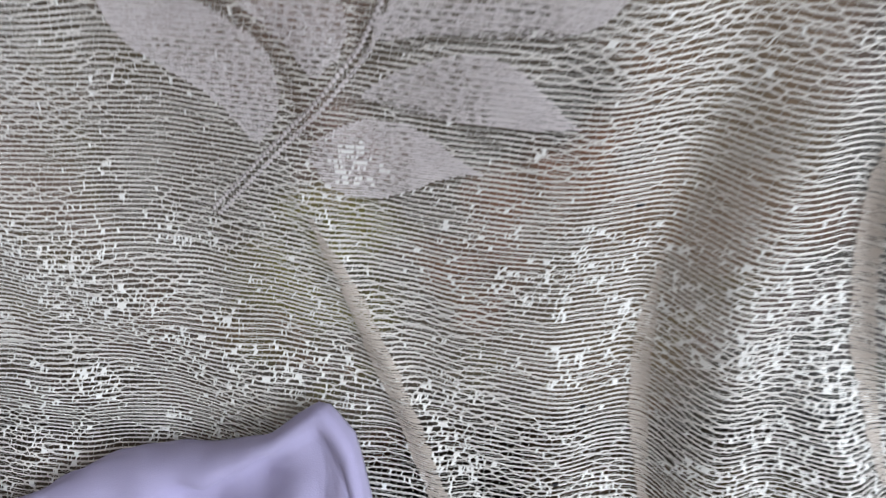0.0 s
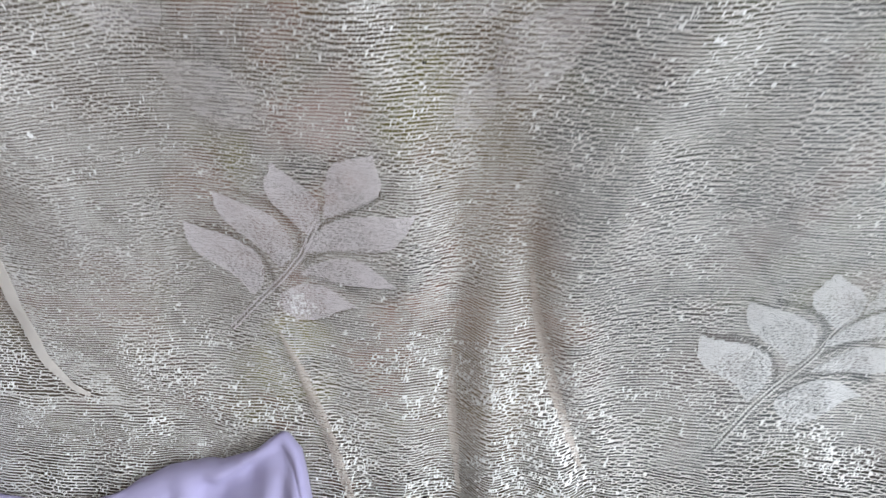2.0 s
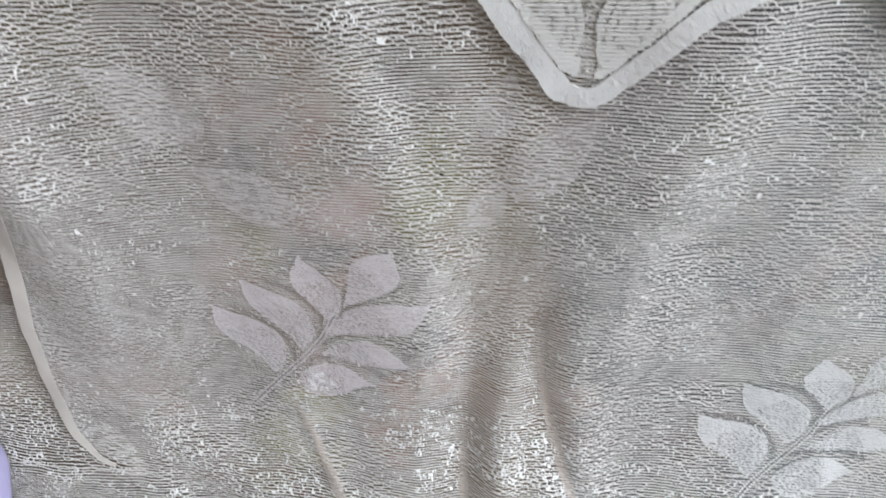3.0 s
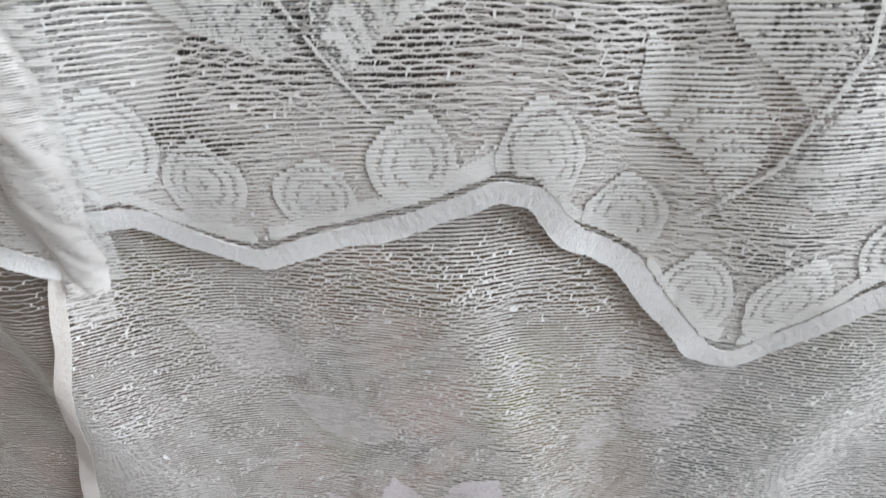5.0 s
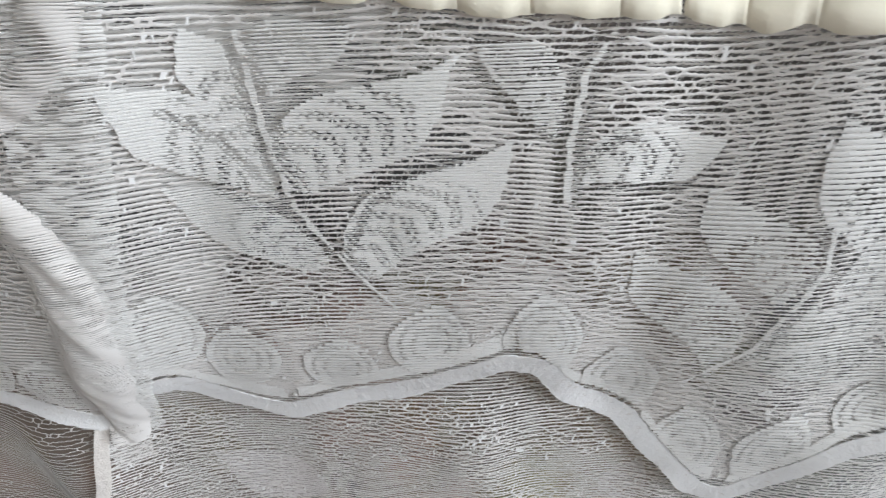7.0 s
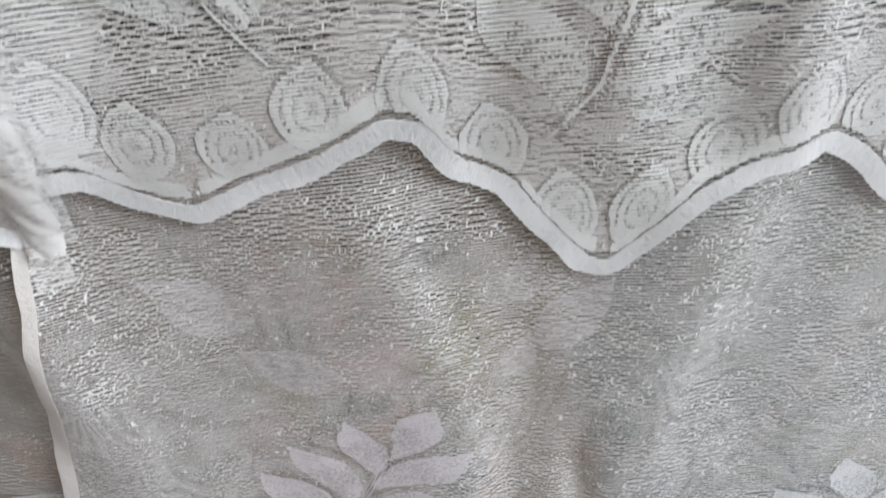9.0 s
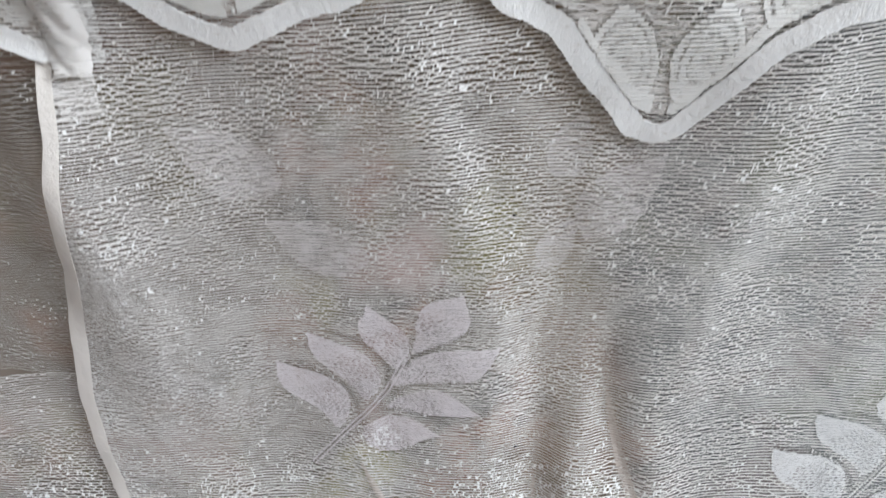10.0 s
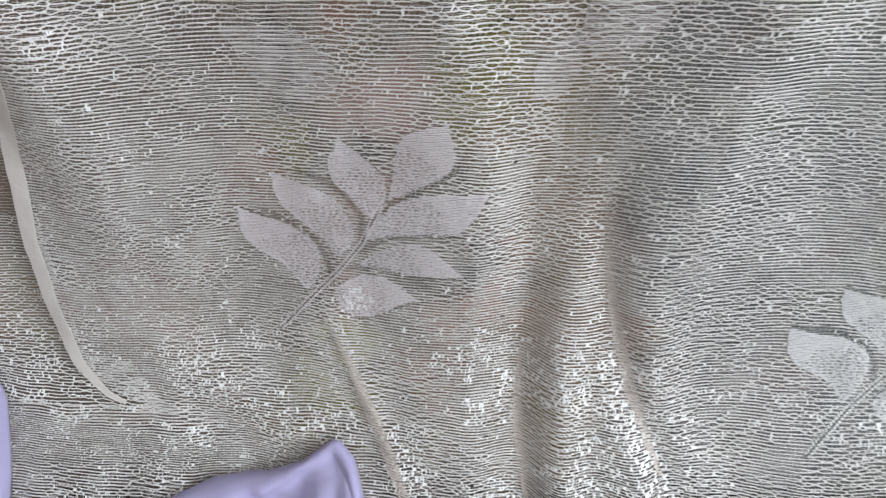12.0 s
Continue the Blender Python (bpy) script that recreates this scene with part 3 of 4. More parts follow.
part("window_sill", box((2.48, -2.59, 0.975), (2.598, -0.99, 0.998), 0.005), FRAME, win)


# ---------- the sofa ----------
def sofa():
    """A sofa with a rolled back: the cloth lies on its back and on the seat below."""
    top = empty("sofa", "brown sofa with faded flowered woven cover and rolled back", "sofa")
    # back: a profile in (y, z), swept along x, its front a little behind the cloth
    prof = []
    for z in np.linspace(0.30, 0.74, 23):
        prof.append((0.155 - 0.018 * max(0.0, (z - 0.60) / 0.14) ** 2, z))
    for a in np.linspace(-8, 195, 30):
        prof.append((0.200 - 0.118 * math.cos(radians(a)) , 0.815 + 0.085 * math.sin(radians(a))))
    prof += [(0.30, 0.60), (0.30, 0.16), (0.16, 0.16)]
    verts, faces, xs, k = [], [], np.linspace(-0.86, 0.86, 100), len(prof)
    for x in xs:
        for y, z in prof:
            verts.append((x, y + 0.0012 * float(wave(x * 20, z * 20, 20)), z))
    for i in range(len(xs) - 1):
        for j in range(k):
            faces.append((i * k + j, i * k + (j + 1) % k, (i + 1) * k + (j + 1) % k, (i + 1) * k + j))
    faces += [tuple(range(k))[::-1], tuple((len(xs) - 1) * k + j for j in range(k))]
    mesh_object("backrest", verts, faces, COVER, top)
    for lo, hi in (((-0.86, -0.62, 0.24), (-0.005, 0.150, 0.385)), ((0.005, -0.62, 0.24), (0.86, 0.150, 0.385))):
        part("seat_cushion", box(lo, hi, 0.035, 4), COVER, top, smooth=True)
    part("base", box((-0.86, -0.58, 0.10), (0.86, 0.158, 0.238), 0.01), COVER, top)
    for x in (-0.99, 0.862):
        part("armrest", box((x, -0.60, 0.10), (x + 0.128, 0.30, 0.62), 0.04, 4), COVER, top, smooth=True)
    for x in (-0.92, 0.87):
        for y in (-0.57, 0.22):
            part("leg", box((x, y, 0.0), (x + 0.05, y + 0.05, 0.102), 0.005), WOOD, top, "dark wooden leg")
    return top


sofa()

# ---------- the lace curtain ----------
curtain = empty("lace_curtain", "white lace net curtain with leaf motifs, draped over brown sofa", "curtain")

EDGE_Z = np.array([0.30, 0.461, 0.4615, 0.468, 0.482, 0.515, 0.550, 0.600, 0.640, 0.680, 0.700, 0.730, 0.80])
EDGE_X = np.array([-0.30, -0.30, -0.138, -0.158, -0.173, -0.181, -0.180, -0.1655, -0.1475, -0.1325, -0.1245, -0.1175, -0.115])


def left_edge(z):
    return float(np.interp(z, EDGE_Z, EDGE_X))


SPRIG_STEM = [(-0.0625, 0.5043), (-0.0465, 0.5218), (-0.0292, 0.5403), (-0.0167, 0.5559), (-0.0088, 0.5717), (-0.0045, 0.5790)]
# base, tip, and the shape of either side
SPRIG = [
    ((-0.0459, 0.5280), (-0.0735, 0.5725), (0.0058, 0.8, -0.0044), (-0.0200, 0.8, -0.0010)),
    ((-0.0283, 0.5483), (-0.0542, 0.5920), (0.0059, 1.8, -0.0007), (-0.0190, 0.65, 0.0006)),
    ((-0.0102, 0.5703), (-0.0209, 0.6100), (0.0108, 1.3, 0.0001), (-0.0112, 1.0, -0.0020)),
    ((-0.0019, 0.5803), (0.0242, 0.6165), (0.0112, 1.4, 0.0001), (-0.0140, 1.7, -0.0020)),
    ((-0.0143, 0.5590), (0.0410, 0.5862), (0.0108, 0.8, 0.0), (-0.0105, 1.1, 0.0030)),
    ((-0.0185, 0.5450), (0.0298, 0.5430), (0.0148, 1.1, -0.0002), (-0.0034, 0.8, 0.0006)),
    ((-0.0329, 0.5267), (0.0105, 0.5270), (0.0130, 0.9, 0.0), (-0.0105, 0.6, -0.0014)),
]
VEINS = [[(-0.0325, 0.5332), (-0.0344, 0.5475), (-0.0391, 0.5572), (-0.0501, 0.5660), (-0.060, 0.5705)], [(-0.0167, 0.5559), (-0.0151, 0.5707), (-0.0216, 0.5817), (-0.0311, 0.5880), (-0.041, 0.5915)],
         [(-0.0131, 0.5657), (-0.0028, 0.5775), (0.0105, 0.5858), (0.0201, 0.5910), (0.027, 0.5965)], [(-0.0170, 0.5528), (-0.0034, 0.5605), (0.0120, 0.5632), (0.0245, 0.5640)],
         [(-0.0260, 0.5418), (-0.0126, 0.5437), (0.0032, 0.5405), (0.0125, 0.5355)]]


def second(x, z):
    """The same sprig once more, further along the net."""
    dx, dz = x + 0.0625, z - 0.5043
    return 0.1849 + 0.955 * dx + 0.0154 * dz, 0.4648 + 0.125 * dx + 0.857 * dz


def main_net():
    rows = row_heights(net_y, 0.385, 0.862, PITCH)
    sprigs = []
    for place in (lambda x, z: (x, z), second):
        shapes = [(np.stack(place(*poly.T), 1), np.stack(place(*axis.T), 1)) for poly, axis in (leaf_outline(*leaf) for leaf in SPRIG)]
        sprigs.append((shapes, [[place(*q) for q in path] for path in [SPRIG_STEM] + VEINS]))
    stems = sprigs[0][1] + sprigs[1][1]
    cuts = [poly for shapes, lines in sprigs for poly, axis in shapes]
    xs = np.arange(-0.30, 0.33, 0.0007)
    net, kept = knit("main_net", net_y, rows, xs, lambda x, z: x > left_edge(z), 0.198, curtain, THREAD, "sheer knitted net ground with fine rows", stems, cuts, 1)
    pairs = neighbours(kept)
    net_ties("tie_threads", net_y, pairs, 0.0021, 0.00007, net, FINE, 1)
    net_floats("float_threads", net_y, pairs, 0.30, net, FLOAT, 2, [SPRIG_STEM])
    # the second sprig is coloured whiter, as its side faces the light
    for k, (shapes, lines) in enumerate(sprigs):
        for i, (poly, axis) in enumerate(shapes):
            woven_patch("leaf", net_y, rows, poly, LIT_LEAF if k else LEAF, net, sparse(leaf_holes(axis, 0.012, i, lines[1:]), 0.16 if k else 0.19), label="closely woven leaf, whitened for the light on it" if k else "closely woven pale leaf")
        stitched_stem(net_y, lines[0], VLEAF if k else LEAF, net)
    # loose white floats added on the lowest leaf as the highlight it catches
    rng = np.random.RandomState(12)
    fx, fz = [], []
    for i in range(9):
        for x0 in np.arange(-0.0290, -0.0125, 0.0014):
            x, z, w = x0 + rng.uniform(-0.0004, 0.0004), 0.5195 + 0.0016 * i, rng.choice([0.0003, 0.0005, 0.0008])
            if spans(sprigs[0][0][6][0], z) and rng.rand() < 0.95 * math.exp(-((x + 0.0225 - 0.35 * (z - 0.526)) / 0.0065) ** 2 - ((z - 0.526) / 0.007) ** 2):
                fx += [x - w, x + w, x + w + 0.0002, x - w + 0.0002]
                fz += [z - 0.0004, z - 0.0004, z + 0.0006, z + 0.0006]
    v = points_on(net_y, np.array(fx), np.array(fz), np.full(len(fx), 0.0008))
    quads_object("lit_leaf_floats", v, np.arange(len(v)).reshape(-1, 4), FLOAT, net, "loose floats added as a highlight on a leaf")
    zz = np.concatenate([np.linspace(0.4640, 0.478, 8), np.linspace(0.48, 0.78, 50)])
    band("side_hem", net_y, [(left_edge(z) - 0.001, z) for z in zz], 0.0082, HEM, net, 0.0006, 0.00012, "narrow folded hem of off-white cloth", ribs=0.00003, taper=0.050, slim=0.52)
    # a few short dark specks, one above another on the net
    for x, z, w in ((0.0464, 0.655, 0.0016), (0.0506, 0.5985, 0.0018), (0.0475, 0.520, 0.0022), (0.039, 0.4643, 0.0016), (0.0317, 0.447, 0.0016)):
        band("dark_speck", net_y, [(x - w, z), (x, z - 0.0002), (x + w, z + 0.0001)], 0.0007, DARK, net, 0.0003, 0.0002, "tiny dark speck on the net", fine=1)
    poly = np.array([(-0.1190, 0.745), (-0.1040, 0.745), (-0.1075, 0.708), (-0.1195, 0.705)])
    woven_patch("folded_corner", net_y, rows, poly, THREAD, net, lambda x, z, j: np.clip(0.62 + 0.4 * wave(x * 300, j * 0.8, 78), 0, 1), label="doubled corner of white net")
    # doubled creases, their shade painted by the browner strips
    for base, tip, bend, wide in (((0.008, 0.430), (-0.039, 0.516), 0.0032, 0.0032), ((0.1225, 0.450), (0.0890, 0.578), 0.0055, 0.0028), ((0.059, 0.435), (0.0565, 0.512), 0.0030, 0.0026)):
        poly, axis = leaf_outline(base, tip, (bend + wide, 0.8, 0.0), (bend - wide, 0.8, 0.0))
        woven_patch("crease", net_y, rows, poly, CREASE, net, lambda x, z, j: np.clip(0.28 + 0.4 * wave(x * 500, j * 0.6, 47), 0, 1), 0.0003, label="narrow doubled crease of net, browned for shade")
    # a turned-under layer of the same net, behind the first and out past its side hem
    rows2 = row_heights(under_y, 0.40, 0.745, PITCH * 1.05)
    xs2 = np.arange(-0.30, 0.30, 0.0012)
    outside = lambda x, z: x < left_edge(z) - 0.001 + (0.030 if z < 0.485 else 0.004)
    behind, kept2 = knit("under_layer", under_y, rows2, xs2, lambda x, z: ~outside(x, z) | (z > 0.56), 0.065, curtain, FINE, "second layer of net showing through", seed=40)
    low, kept3 = knit("lower_layer", under_y, rows2[(rows2 > 0.44) & (rows2 < 0.56)], xs2, outside, 0.19, curtain, THREAD, "lower layer of net past the side hem", seed=44)
    net_floats("float_threads", under_y, neighbours(kept3), 0.30, low, FLOAT, 5)
    for b, t, wa, wb in (((-0.052, 0.668), (-0.094, 0.700), 0.019, 0.014), ((-0.018, 0.630), (-0.066, 0.652), 0.018, 0.012), ((0.078, 0.640), (0.108, 0.680), 0.016, 0.011),
                         ((0.060, 0.622), (0.074, 0.652), 0.008, 0.008), ((0.066, 0.668), (0.074, 0.700), 0.009, 0.008)):
        poly, axis = leaf_outline(b, t, (wa, 0.75, 0.0), (-wb, 0.75, 0.0))
        woven_patch("leaf", under_y, rows2, poly, LEAF, behind, lambda x, z, j: np.clip(0.55 + 0.4 * wave(x * 300, j * 0.8, 61), 0, 1))


main_net()

HEM_X = np.array([-0.150, -0.131, -0.1174, -0.1035, -0.0975, -0.0829, -0.0740, -0.0600, -0.0520, -0.0440, -0.0320, -0.0070, 0.0090, 0.0200, 0.0310, 0.0410, 0.0600, 0.0727, 0.0885, 0.0960, 0.1030, 0.1180, 0.1300, 0.1463, 0.1590, 0.1710, 0.1850, 0.205, 0.225, 0.245, 0.265, 0.30, 0.33])
HEM_Z = np.array([0.7480, 0.7380, 0.7290, 0.7280, 0.7500, 0.7488, 0.7385, 0.7303, 0.7283, 0.7308, 0.7358, 0.7425, 0.7495, 0.7550, 0.7525, 0.7370, 0.7270, 0.7095, 0.6893, 0.6862, 0.6872, 0.7035, 0.7165, 0.7255, 0.7285, 0.7335, 0.7270, 0.708, 0.704, 0.718, 0.735, 0.75, 0.735])


def hem_height(x):
    return np.interp(x, HEM_X, HEM_Z)



def top_edge(x):
    return 0.8655 - 0.085 * (np.asarray(x, float) + 0.024)



def roll(centre, wide, high, n=16):
    """A soft roll of bunched net, along a line of (z, x): its surface and its outline."""
    def surface(x, z):
        x, z = np.asarray(x, float), np.asarray(z, float)
        u = np.clip(np.abs(x - along(z, *centre)) / (wide * (1 + 0.15 * wave(z * 60, 0.0, 71))), 0, 1)
        return valance_y(x, z) - high * (0.5 + 0.5 * np.cos(np.pi * u ** 1.6)) - 0.0008 * wave((x + 0.35 * z) * 260, z * 25, 72)
    zs = np.linspace(min(c[0] for c in centre), max(c[0] for c in centre), n)
    mid = along(zs, *centre)
    taper = wide * np.sin(np.pi * np.linspace(0.10, 0.92, n)) ** 0.55
    return surface, np.concatenate([np.stack([mid - taper, zs], 1), np.stack([mid + taper, zs], 1)[::-1]])


# base, tip, and the shape of either side
SPRAY = [
    ((-0.0336, 0.8230), (0.0066, 0.8535), (0.0120, 0.55, 0.0008), (-0.0111, 0.75, 0.0031)), ((-0.0202, 0.7955), (0.0186, 0.8352), (0.0130, 0.65, 0.0009), (-0.0100, 0.65, 0.0050)),
    ((-0.0364, 0.8200), (-0.0655, 0.8495), (0.0108, 1.7, 0.0015), (-0.0120, 1.7, -0.0033)), ((-0.0268, 0.8013), (-0.0625, 0.8258), (0.0120, 0.6, -0.0030), (-0.0067, 1.1, 0.0)),
    ((-0.0335, 0.8459), (-0.0135, 0.8600), (0.0110, 0.6, 0.0), (-0.0030, 1.2, 0.0011)), ((-0.0379, 0.8322), (-0.0480, 0.8610), (0.0065, 1.7, 0.0005), (-0.0065, 1.8, -0.0003)),
    ((0.0334, 0.8217), (0.0662, 0.8326), (0.0110, 0.65, -0.0002), (-0.0075, 1.7, 0.0005)), ((0.0278, 0.8333), (0.0085, 0.8562), (0.0013, 1.1, 0.0003), (-0.0125, 1.6, -0.0031)),
]
FAR_SPRAY = [
    ((0.0796, 0.7512), (0.0512, 0.8022), (0.0043, 1.8, -0.0029), (-0.0170, 0.85, -0.0003)), ((0.0945, 0.7717), (0.0642, 0.8222), (0.0040, 1.8, -0.0029), (-0.0160, 0.75, -0.0003)),
    ((0.1137, 0.7945), (0.0855, 0.8388), (0.0095, 1.2, 0.0), (-0.0130, 0.65, 0.0015)), ((0.0900, 0.7690), (0.1420, 0.7840), (0.0105, 0.75, 0.0), (-0.0085, 0.75, 0.0)),
    ((0.0870, 0.7640), (0.1490, 0.7520), (0.0115, 0.75, 0.0), (-0.0075, 0.75, 0.0)), ((0.1020, 0.7880), (0.1400, 0.8100), (0.0110, 0.75, 0.0), (-0.0090, 0.75, 0.0)),
    ((-0.1440, 0.7700), (-0.1280, 0.8200), (0.0110, 0.75, 0.0), (-0.0100, 0.75, 0.0)), ((0.1900, 0.7800), (0.2150, 0.8200), (0.0100, 0.75, 0.0), (-0.0100, 0.75, 0.0)),
    ((0.1780, 0.8000), (0.1560, 0.8400), (0.0100, 0.75, 0.0), (-0.0100, 0.75, 0.0)),
]
# tip, foot, width to either side
PETALS = [
    ((-0.0740, 0.7941), (-0.0815, 0.7620), 0.0100, 0.0100), ((-0.0580, 0.7785), (-0.0640, 0.7490), 0.0098, 0.0125), ((-0.0280, 0.7717), (-0.0330, 0.7450), 0.0122, 0.0114),
    ((0.0010, 0.7852), (-0.0050, 0.7530), 0.0130, 0.0105), ((0.0287, 0.7883), (0.0350, 0.7545), 0.0135, 0.0090), ((0.0535, 0.7651), (0.0600, 0.7330), 0.0128, 0.0105),
    ((0.0800, 0.7372), (0.0868, 0.7000), 0.0145, 0.0098), ((0.1125, 0.7365), (0.1055, 0.7000), 0.0110, 0.0110), ((0.1397, 0.7546), (0.1309, 0.7235), 0.0122, 0.0122),
    ((0.1600, 0.7680), (0.1590, 0.7370), 0.0110, 0.0120), ((0.1830, 0.7640), (0.1860, 0.7350), 0.0115, 0.0115), ((0.2050, 0.7460), (0.2070, 0.7170), 0.0115, 0.0115),
    ((0.2330, 0.7470), (0.2290, 0.7170), 0.0115, 0.0115), ((0.2590, 0.7650), (0.2530, 0.7350), 0.0115, 0.0115), ((-0.1160, 0.7700), (-0.1200, 0.7410), 0.0110, 0.0110), ((-0.1390, 0.7830), (-0.1390, 0.7520), 0.0110, 0.0110),
]


def valance():
    rows = row_heights(valance_y, 0.672, 0.890, PITCH * 0.98)
    stem_a = [(-0.0375, 0.8600), (-0.0369, 0.8491), (-0.0359, 0.8329), (-0.0329, 0.8168), (-0.0202, 0.7955), (-0.0105, 0.7833)]
    stem_b = [(0.0374, 0.8575), (0.0325, 0.8476), (0.0309, 0.8320), (0.0318, 0.8166)]
    stem_c = [(0.0750, 0.7493), (0.0888, 0.7655), (0.0945, 0.7849), (0.0975, 0.7961), (0.0950, 0.8080)]
    veins = [[(-0.0340, 0.8280), (-0.0330, 0.8400), (-0.0270, 0.8480), (-0.0120, 0.8530)], [(-0.0230, 0.8020), (-0.0150, 0.8180), (-0.0030, 0.8270), (0.0090, 0.8300)],
             [(-0.0375, 0.8230), (-0.0460, 0.8350), (-0.0560, 0.8430)], [(-0.0330, 0.8150), (-0.0450, 0.8195), (-0.0600, 0.8290)],
             [(0.0100, 0.8500), (0.0190, 0.8400), (0.0270, 0.8330)], [(0.0330, 0.8240), (0.0370, 0.8310), (0.0450, 0.8345)]]
    channel = [(x, float(hem_height(x)) + 0.0098) for x in np.arange(-0.092, 0.30, 0.004)]
    shapes = [leaf_outline(*leaf) for leaf in SPRAY + FAR_SPRAY]
    petal_shapes = [leaf_outline(foot, tip, (left, 0.95, 0.0), (-right, 0.95, 0.0), blunt=0.45, point=0.45)[0] for tip, foot, left, right in PETALS]
    for poly in petal_shapes:
        poly[:, 1] = np.maximum(poly[:, 1], hem_height(poly[:, 0]) + 0.0108)
    rims = [np.concatenate([poly[8:30], poly[30:52]]) for poly in petal_shapes[:10]]
    beside = [[(x + d, z - 0.3 * d) for x, z in path] for path in (stem_a, stem_b, stem_c) for d in (-0.0021, 0.0021)]
    stems = beside + [channel] + veins
    cuts = [poly for poly, axis in shapes] + petal_shapes
    xs = np.arange(-0.150, 0.33, 0.0008)
    hz = hem_height(xs)
    there = lambda x, z: (hz < z - 0.0005) & ((z < top_edge(x) + 0.002) | (x < -0.030))
    net, kept = knit("valance", valance_y, rows, xs, there, 0.235, curtain, THREAD, "scalloped net valance with large woven leaves", stems + rims, cuts, 9, 0.0022, 0.18, 0.0013)
    pairs = neighbours(kept)
    net_ties("tie_threads", valance_y, pairs, 0.0036, 0.00008, net, FINE, 3)
    net_floats("float_threads", valance_y, pairs, 0.26, net, FLOAT, 4, stems)
    # behind the bunched end the net lies double
    poly = np.array([(-0.148, 0.889), (0.002, 0.889), (-0.006, 0.862), (-0.014, 0.845), (-0.030, 0.832), (-0.042, 0.815), (-0.058, 0.796), (-0.072, 0.775), (-0.086, 0.760), (-0.148, 0.760)])
    woven_patch("lining_fold", valance_y, rows, poly, FINE, net, lambda x, z, j: np.clip(0.34 + 0.6 * wave(x * 120 + 0.6 * z * 120, z * 70, 68) + 0.3 * wave(x * 300, j * 1.1, 69), 0.0, 0.95), -0.0016, label="second thickness of net behind the bunched end")
    for i, ((poly, axis), leaf) in enumerate(zip(shapes, SPRAY + FAR_SPRAY)):
        thin = 0.42 if i in (4, 7, 11, 12, 13) else 0.32 if i in (3, 8, 9) else 0.24 if i == 10 else 0.03
        woven_patch("leaf", valance_y, rows, poly, VLEAF, net, sparse(leaf_holes(axis, 0.42 * (abs(leaf[2][0]) + abs(leaf[3][0])), 20 + i, beside + veins, True), thin), label="large white woven leaf", doubled=i < 8)
    for path in (stem_a, stem_b, stem_c):
        q = np.array(path)
        t = np.linspace(0, 1, 40)
        q = np.stack([np.interp(t, np.linspace(0, 1, len(q)), q[:, 0]), np.interp(t, np.linspace(0, 1, len(q)), q[:, 1])], 1)
        poly = np.concatenate([q - [0.0007, 0.0], (q + [0.0007, 0.0])[::-1]])
        woven_patch("stem", valance_y, rows, poly, VLEAF, net, lambda x, z, j: 0.12 + 0.2 * wave(x * 300, j * 1.3, 67), 0.0004, 0.0003, "white woven stem between open stitches")
    for i, petal in enumerate(PETALS):
        woven_patch("petal", valance_y, rows, petal_shapes[i], VLEAF, net, sparse(petal_holes(*petal, 30 + i), 0.17), doubled=False)
    # the close knitting at the petals' feet, above the open channel along the hem
    for k, (lo, hi) in enumerate(((-0.088, -0.052), (-0.048, 0.020), (0.024, 0.062), (0.066, 0.094), (0.100, 0.165))):
        fx = np.linspace(lo, hi, 24)
        top = 0.0165 + 0.0025 * wave(fx * 90, k, 65)
        poly = np.concatenate([np.stack([fx, hem_height(fx) + 0.0106], 1), np.stack([fx, hem_height(fx) + top], 1)[::-1]])
        woven_patch("petal_foot", valance_y, rows, poly, VLEAF, net, lambda x, z, j: np.clip(0.12 + 0.25 * wave(x * 200, j * 0.7, 66), 0, 1), 0.0003)
    # the ground closes up towards the hem
    for k, (lo, hi) in enumerate(((-0.091, -0.049), (-0.049, 0.022), (0.022, 0.063), (0.063, 0.097), (0.097, 0.166), (0.166, 0.226), (0.226, 0.30))):
        fx = np.linspace(lo, hi, 30)
        poly = np.concatenate([np.stack([fx, hem_height(fx) + 0.0106], 1), np.stack([fx, hem_height(fx) + 0.044 + 0.006 * wave(fx * 60, 0.0, 76)], 1)[::-1]])
        woven_patch("close_ground", valance_y, rows, poly, THREAD, net, lambda x, z, j: np.clip(0.44 + 11 * (z - hem_height(x) - 0.016) + 0.35 * wave(x * 250, j * 0.9, 77), 0.15, 0.93), -0.0003)
    poly = np.array([(-0.078, 0.889), (-0.050, 0.889), (-0.078, 0.80), (-0.086, 0.765), (-0.098, 0.727), (-0.111, 0.728), (-0.104, 0.765), (-0.093, 0.80)])
    woven_patch("doubled_fold", valance_y, rows, poly, VLEAF, net, lambda x, z, j: np.clip(0.7 + 1.3 * wave(x * 300, j * 0.9, 44), 0.1, 1.2), 0.0012, label="bright doubled fold of white net")
    for centre, wide, high, least in ((((0.889, -0.055), (0.872, -0.063), (0.855, -0.0715), (0.842, -0.090), (0.834, -0.103)), 0.0068, 0.0030, 0.34),
                                      (((0.834, -0.100), (0.820, -0.0935), (0.805, -0.0905), (0.781, -0.0945), (0.755, -0.1020), (0.724, -0.1085)), 0.0098, 0.0042, 0.30)):
        surface, poly = roll(centre, wide, high)
        woven_patch("folded_edge", surface, rows, poly, THREAD, net, lambda x, z, j: np.clip(least + 0.55 * wave((x + 0.3 * z) * 260, z * 60, 46) + 0.4 * wave(x * 300, j * 0.9, 48) - 45 * (x - along(z, *centre)), -0.1, 0.9), 0.0006, label="soft white bunched edge of folded net")
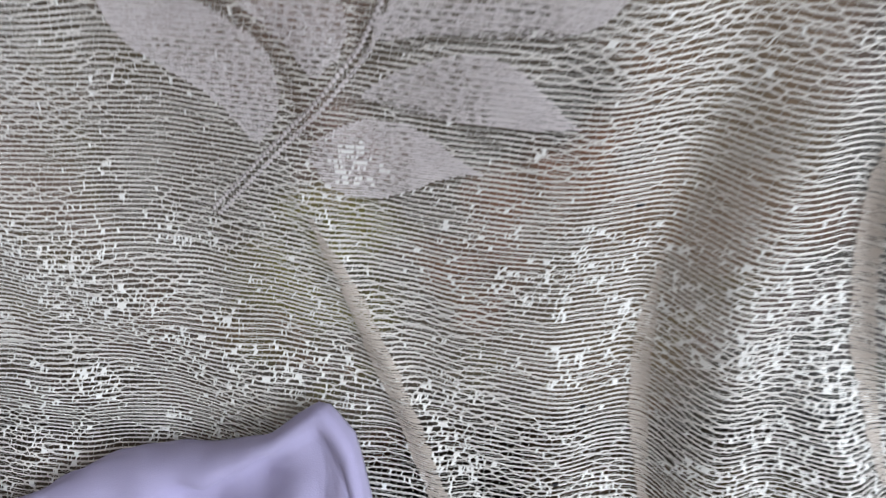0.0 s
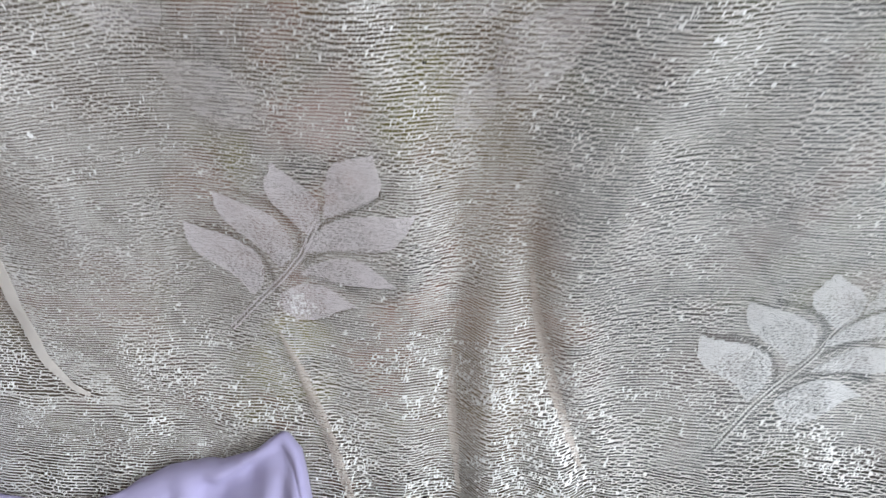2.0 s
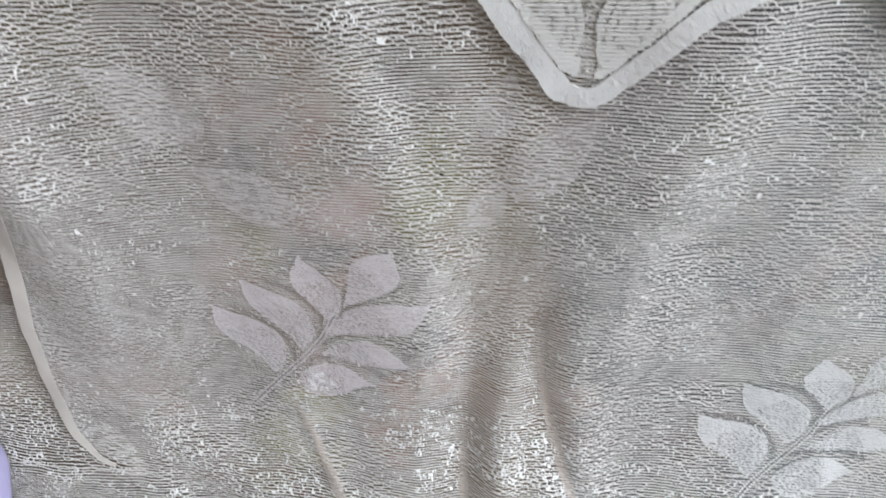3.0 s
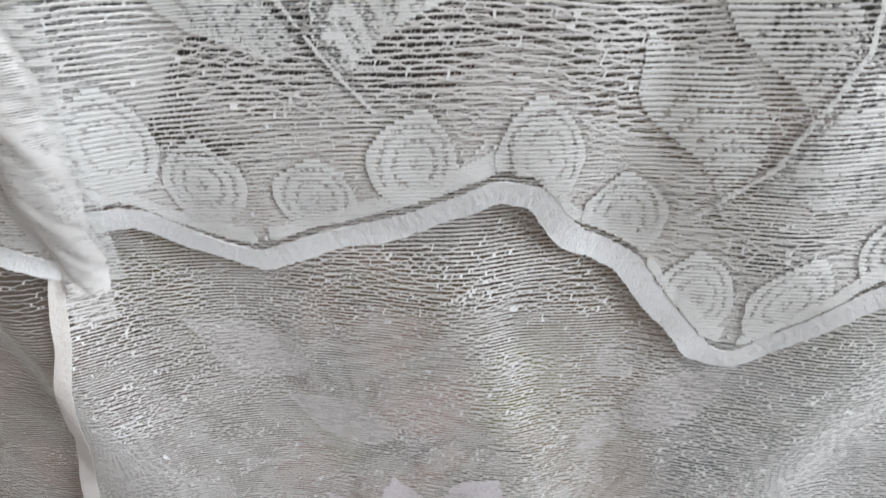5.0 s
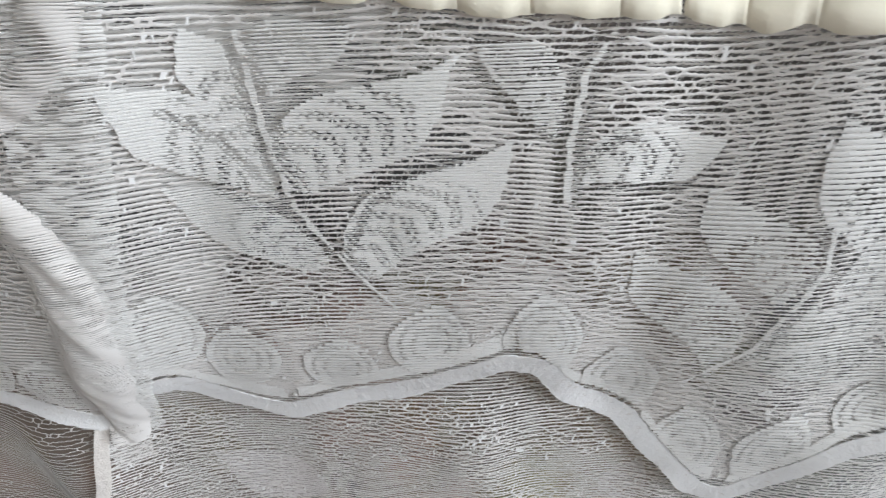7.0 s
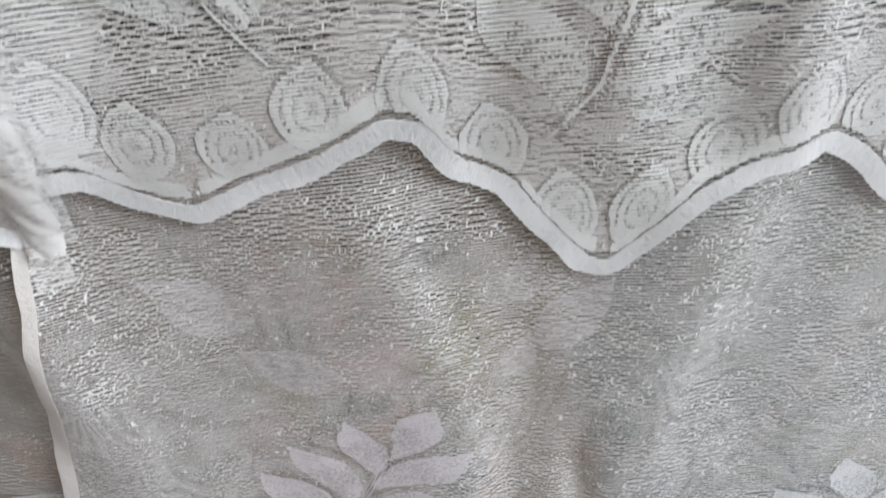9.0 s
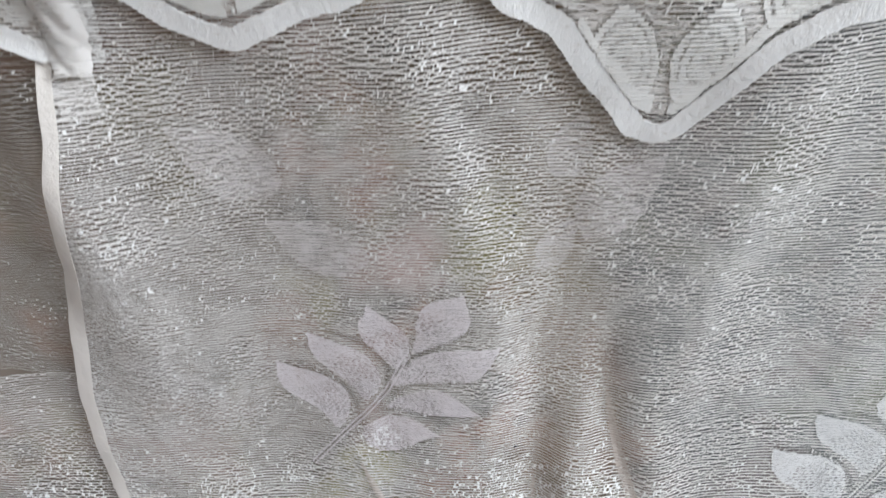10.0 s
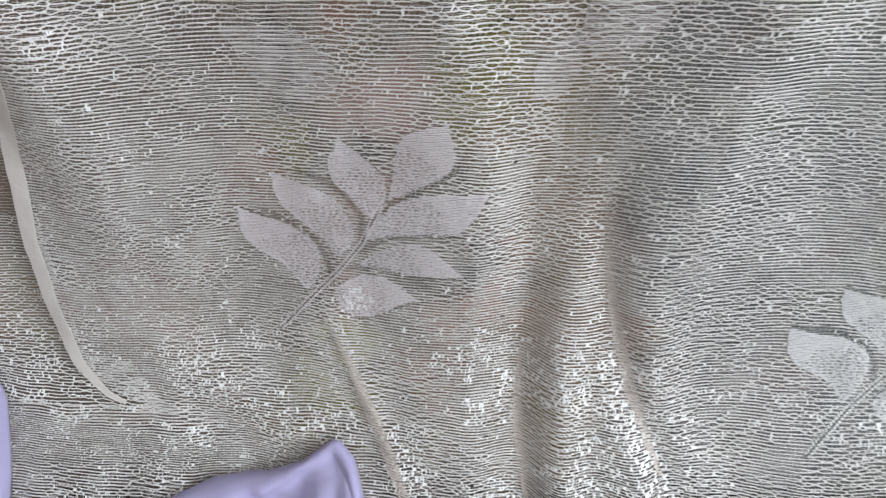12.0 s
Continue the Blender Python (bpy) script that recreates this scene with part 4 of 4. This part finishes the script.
    for cx, cz in ((-0.0495, 0.7420), (0.0965, 0.7010)):
        ring = [(cx + 0.0022 * math.cos(a), cz + 0.0022 * math.sin(a)) for a in np.linspace(0, 2 * math.pi, 15)]
        band("ring_motif", valance_y, ring, 0.0009, VLEAF, net, 0.0006, 0.0003, fine=1)
    for lo, hi in ((-0.150, -0.1035), (-0.0945, 0.33)):
        band("scallop_hem", valance_y, [(x, float(hem_height(x)) + 0.0036 + 0.0006 * float(wave(x * 170, 0.0, 25)) + 0.0005 * float(wave(x * 420, 0.0, 26))) for x in np.arange(lo, hi, 0.0008)], 0.0080, VHEM, net, 0.0002, 0.00003, "flat white scalloped hem band", fray=0.10, ribs=0.000015, smooth=11, ripple=0.22)


valance()


def heading():
    """The gathered cream heading tape, pleat beside pleat, over the roll of the sofa back."""
    root = empty("heading_tape", "gathered cream heading tape with narrow pleats", "")
    root.parent = curtain
    x, k = -0.034, 0
    while x < 0.33:
        wide = 0.0130 * (1 + 0.30 * float(wave(k * 1.7, 3.1, 21)))
        verts, faces, nu, nv = [], [], 15, 9
        for i in range(nu):
            u = i / (nu - 1)
            flat = 1 / (1 + math.exp(-(0.30 - abs(u - 0.42)) / 0.045))
            for j in range(nv):
                v = j / (nv - 1)
                xx = x + wide * u + 0.0014 * float(wave(k * 3.3 + u, v * 3, 22))
                z = float(top_edge(xx)) - 0.001 - 0.0012 * flat * (1 - v) + 0.0012 * float(wave(k * 2.1 + u * 2, 1.0, 23)) + 0.036 * v
                y = float(valance_y(xx, top_edge(xx))) - 0.0012 - 0.0009 * flat * (0.5 + 0.5 * math.sin(math.pi * (0.25 + 0.7 * v))) + 0.012 * max(0.0, v - 0.4)
                verts.append((xx, y, z))
        for i in range(nu - 1):
            for j in range(nv - 1):
                a = i * nv + j
                faces.append((a, a + nv, a + nv + 1, a + 1))
        ob = mesh_object("pleat", verts, faces, TAPE, root)
        mod = ob.modifiers.new("thickness", "SOLIDIFY")
        mod.thickness, mod.offset = 0.0008, -1
        x += wide
        k += 1
    for up in (0.013, 0.024):
        cord = bpy.data.curves.new("cord", "CURVE")
        cord.dimensions, cord.bevel_depth, cord.bevel_resolution = "3D", 0.0007, 2
        sp = cord.splines.new("POLY")
        xs = np.arange(-0.030, 0.325, 0.004)
        sp.points.add(len(xs) - 1)
        for p, xx in zip(sp.points, xs):
            p.co = (xx, float(valance_y(xx, top_edge(xx))) - 0.0100 + 0.0015 * math.sin(xx * 490), float(top_edge(xx)) + up, 1)
        cord.materials.append(TAPE)
        ob = new("cord", cord)
        ob.parent = root


heading()


# ---------- the lilac cloth on the seat ----------
def lilac_cloth():
    """A crumpled cotton cloth whose folded edge lies over the foot of the net."""
    xs = np.linspace(-0.30, -0.006, 130)
    crest_x = [-0.30, -0.250, -0.224, -0.216, -0.209, -0.160, -0.125, -0.100, -0.070, -0.050, -0.0345, -0.026, -0.019, -0.012, -0.006]
    crest_z = [0.470, 0.482, 0.481, 0.470, 0.424, 0.420, 0.430, 0.438, 0.445, 0.453, 0.4620, 0.456, 0.437, 0.405, 0.388]
    verts, faces, m = [], [], 26
    for x in xs:
        top = float(np.interp(x, crest_x, crest_z))
        yb = float(net_y(x, max(top, 0.40))) - 0.006
        for j in range(m):
            v = j / (m - 1)
            if v < 0.25:
                a = math.pi * v / 0.25
                y, z = yb - 0.005 + 0.005 * math.cos(a), top - 0.005 + 0.005 * math.sin(a)
            else:
                s = (v - 0.25) / 0.75
                z = (top - 0.005) * (1 - s) + 0.388 * s
                y = yb - 0.010 - 0.085 * s ** 1.3
            f = min(1, v * 3)
            y -= f * (0.007 * float(wave(x * 42 + 12 * v, v * 2.2, 31)) + 0.004 * math.sin((x + 0.03) * 95 + 3 * v) + 0.003 * float(wave(x * 110, v * 6, 32)))
            y -= 0.008 * f * math.exp(-((x + 0.024 - 0.016 * v) / 0.006) ** 2)
            verts.append((x, y, z + 0.001 * float(wave(x * 130, v, 33))))
    for i in range(len(xs) - 1):
        for j in range(m - 1):
            a = i * m + j
            faces.append((a, a + 1, a + m + 1, a + m))
    ob = mesh_object("cloth", verts, faces, LILAC, None)
    mod = ob.modifiers.new("thickness", "SOLIDIFY")
    mod.thickness, mod.offset = 0.0012, 1
    return tagged(ob, "crumpled lilac cotton cloth lying on the sofa seat over the net", "cloth")


lilac_cloth()
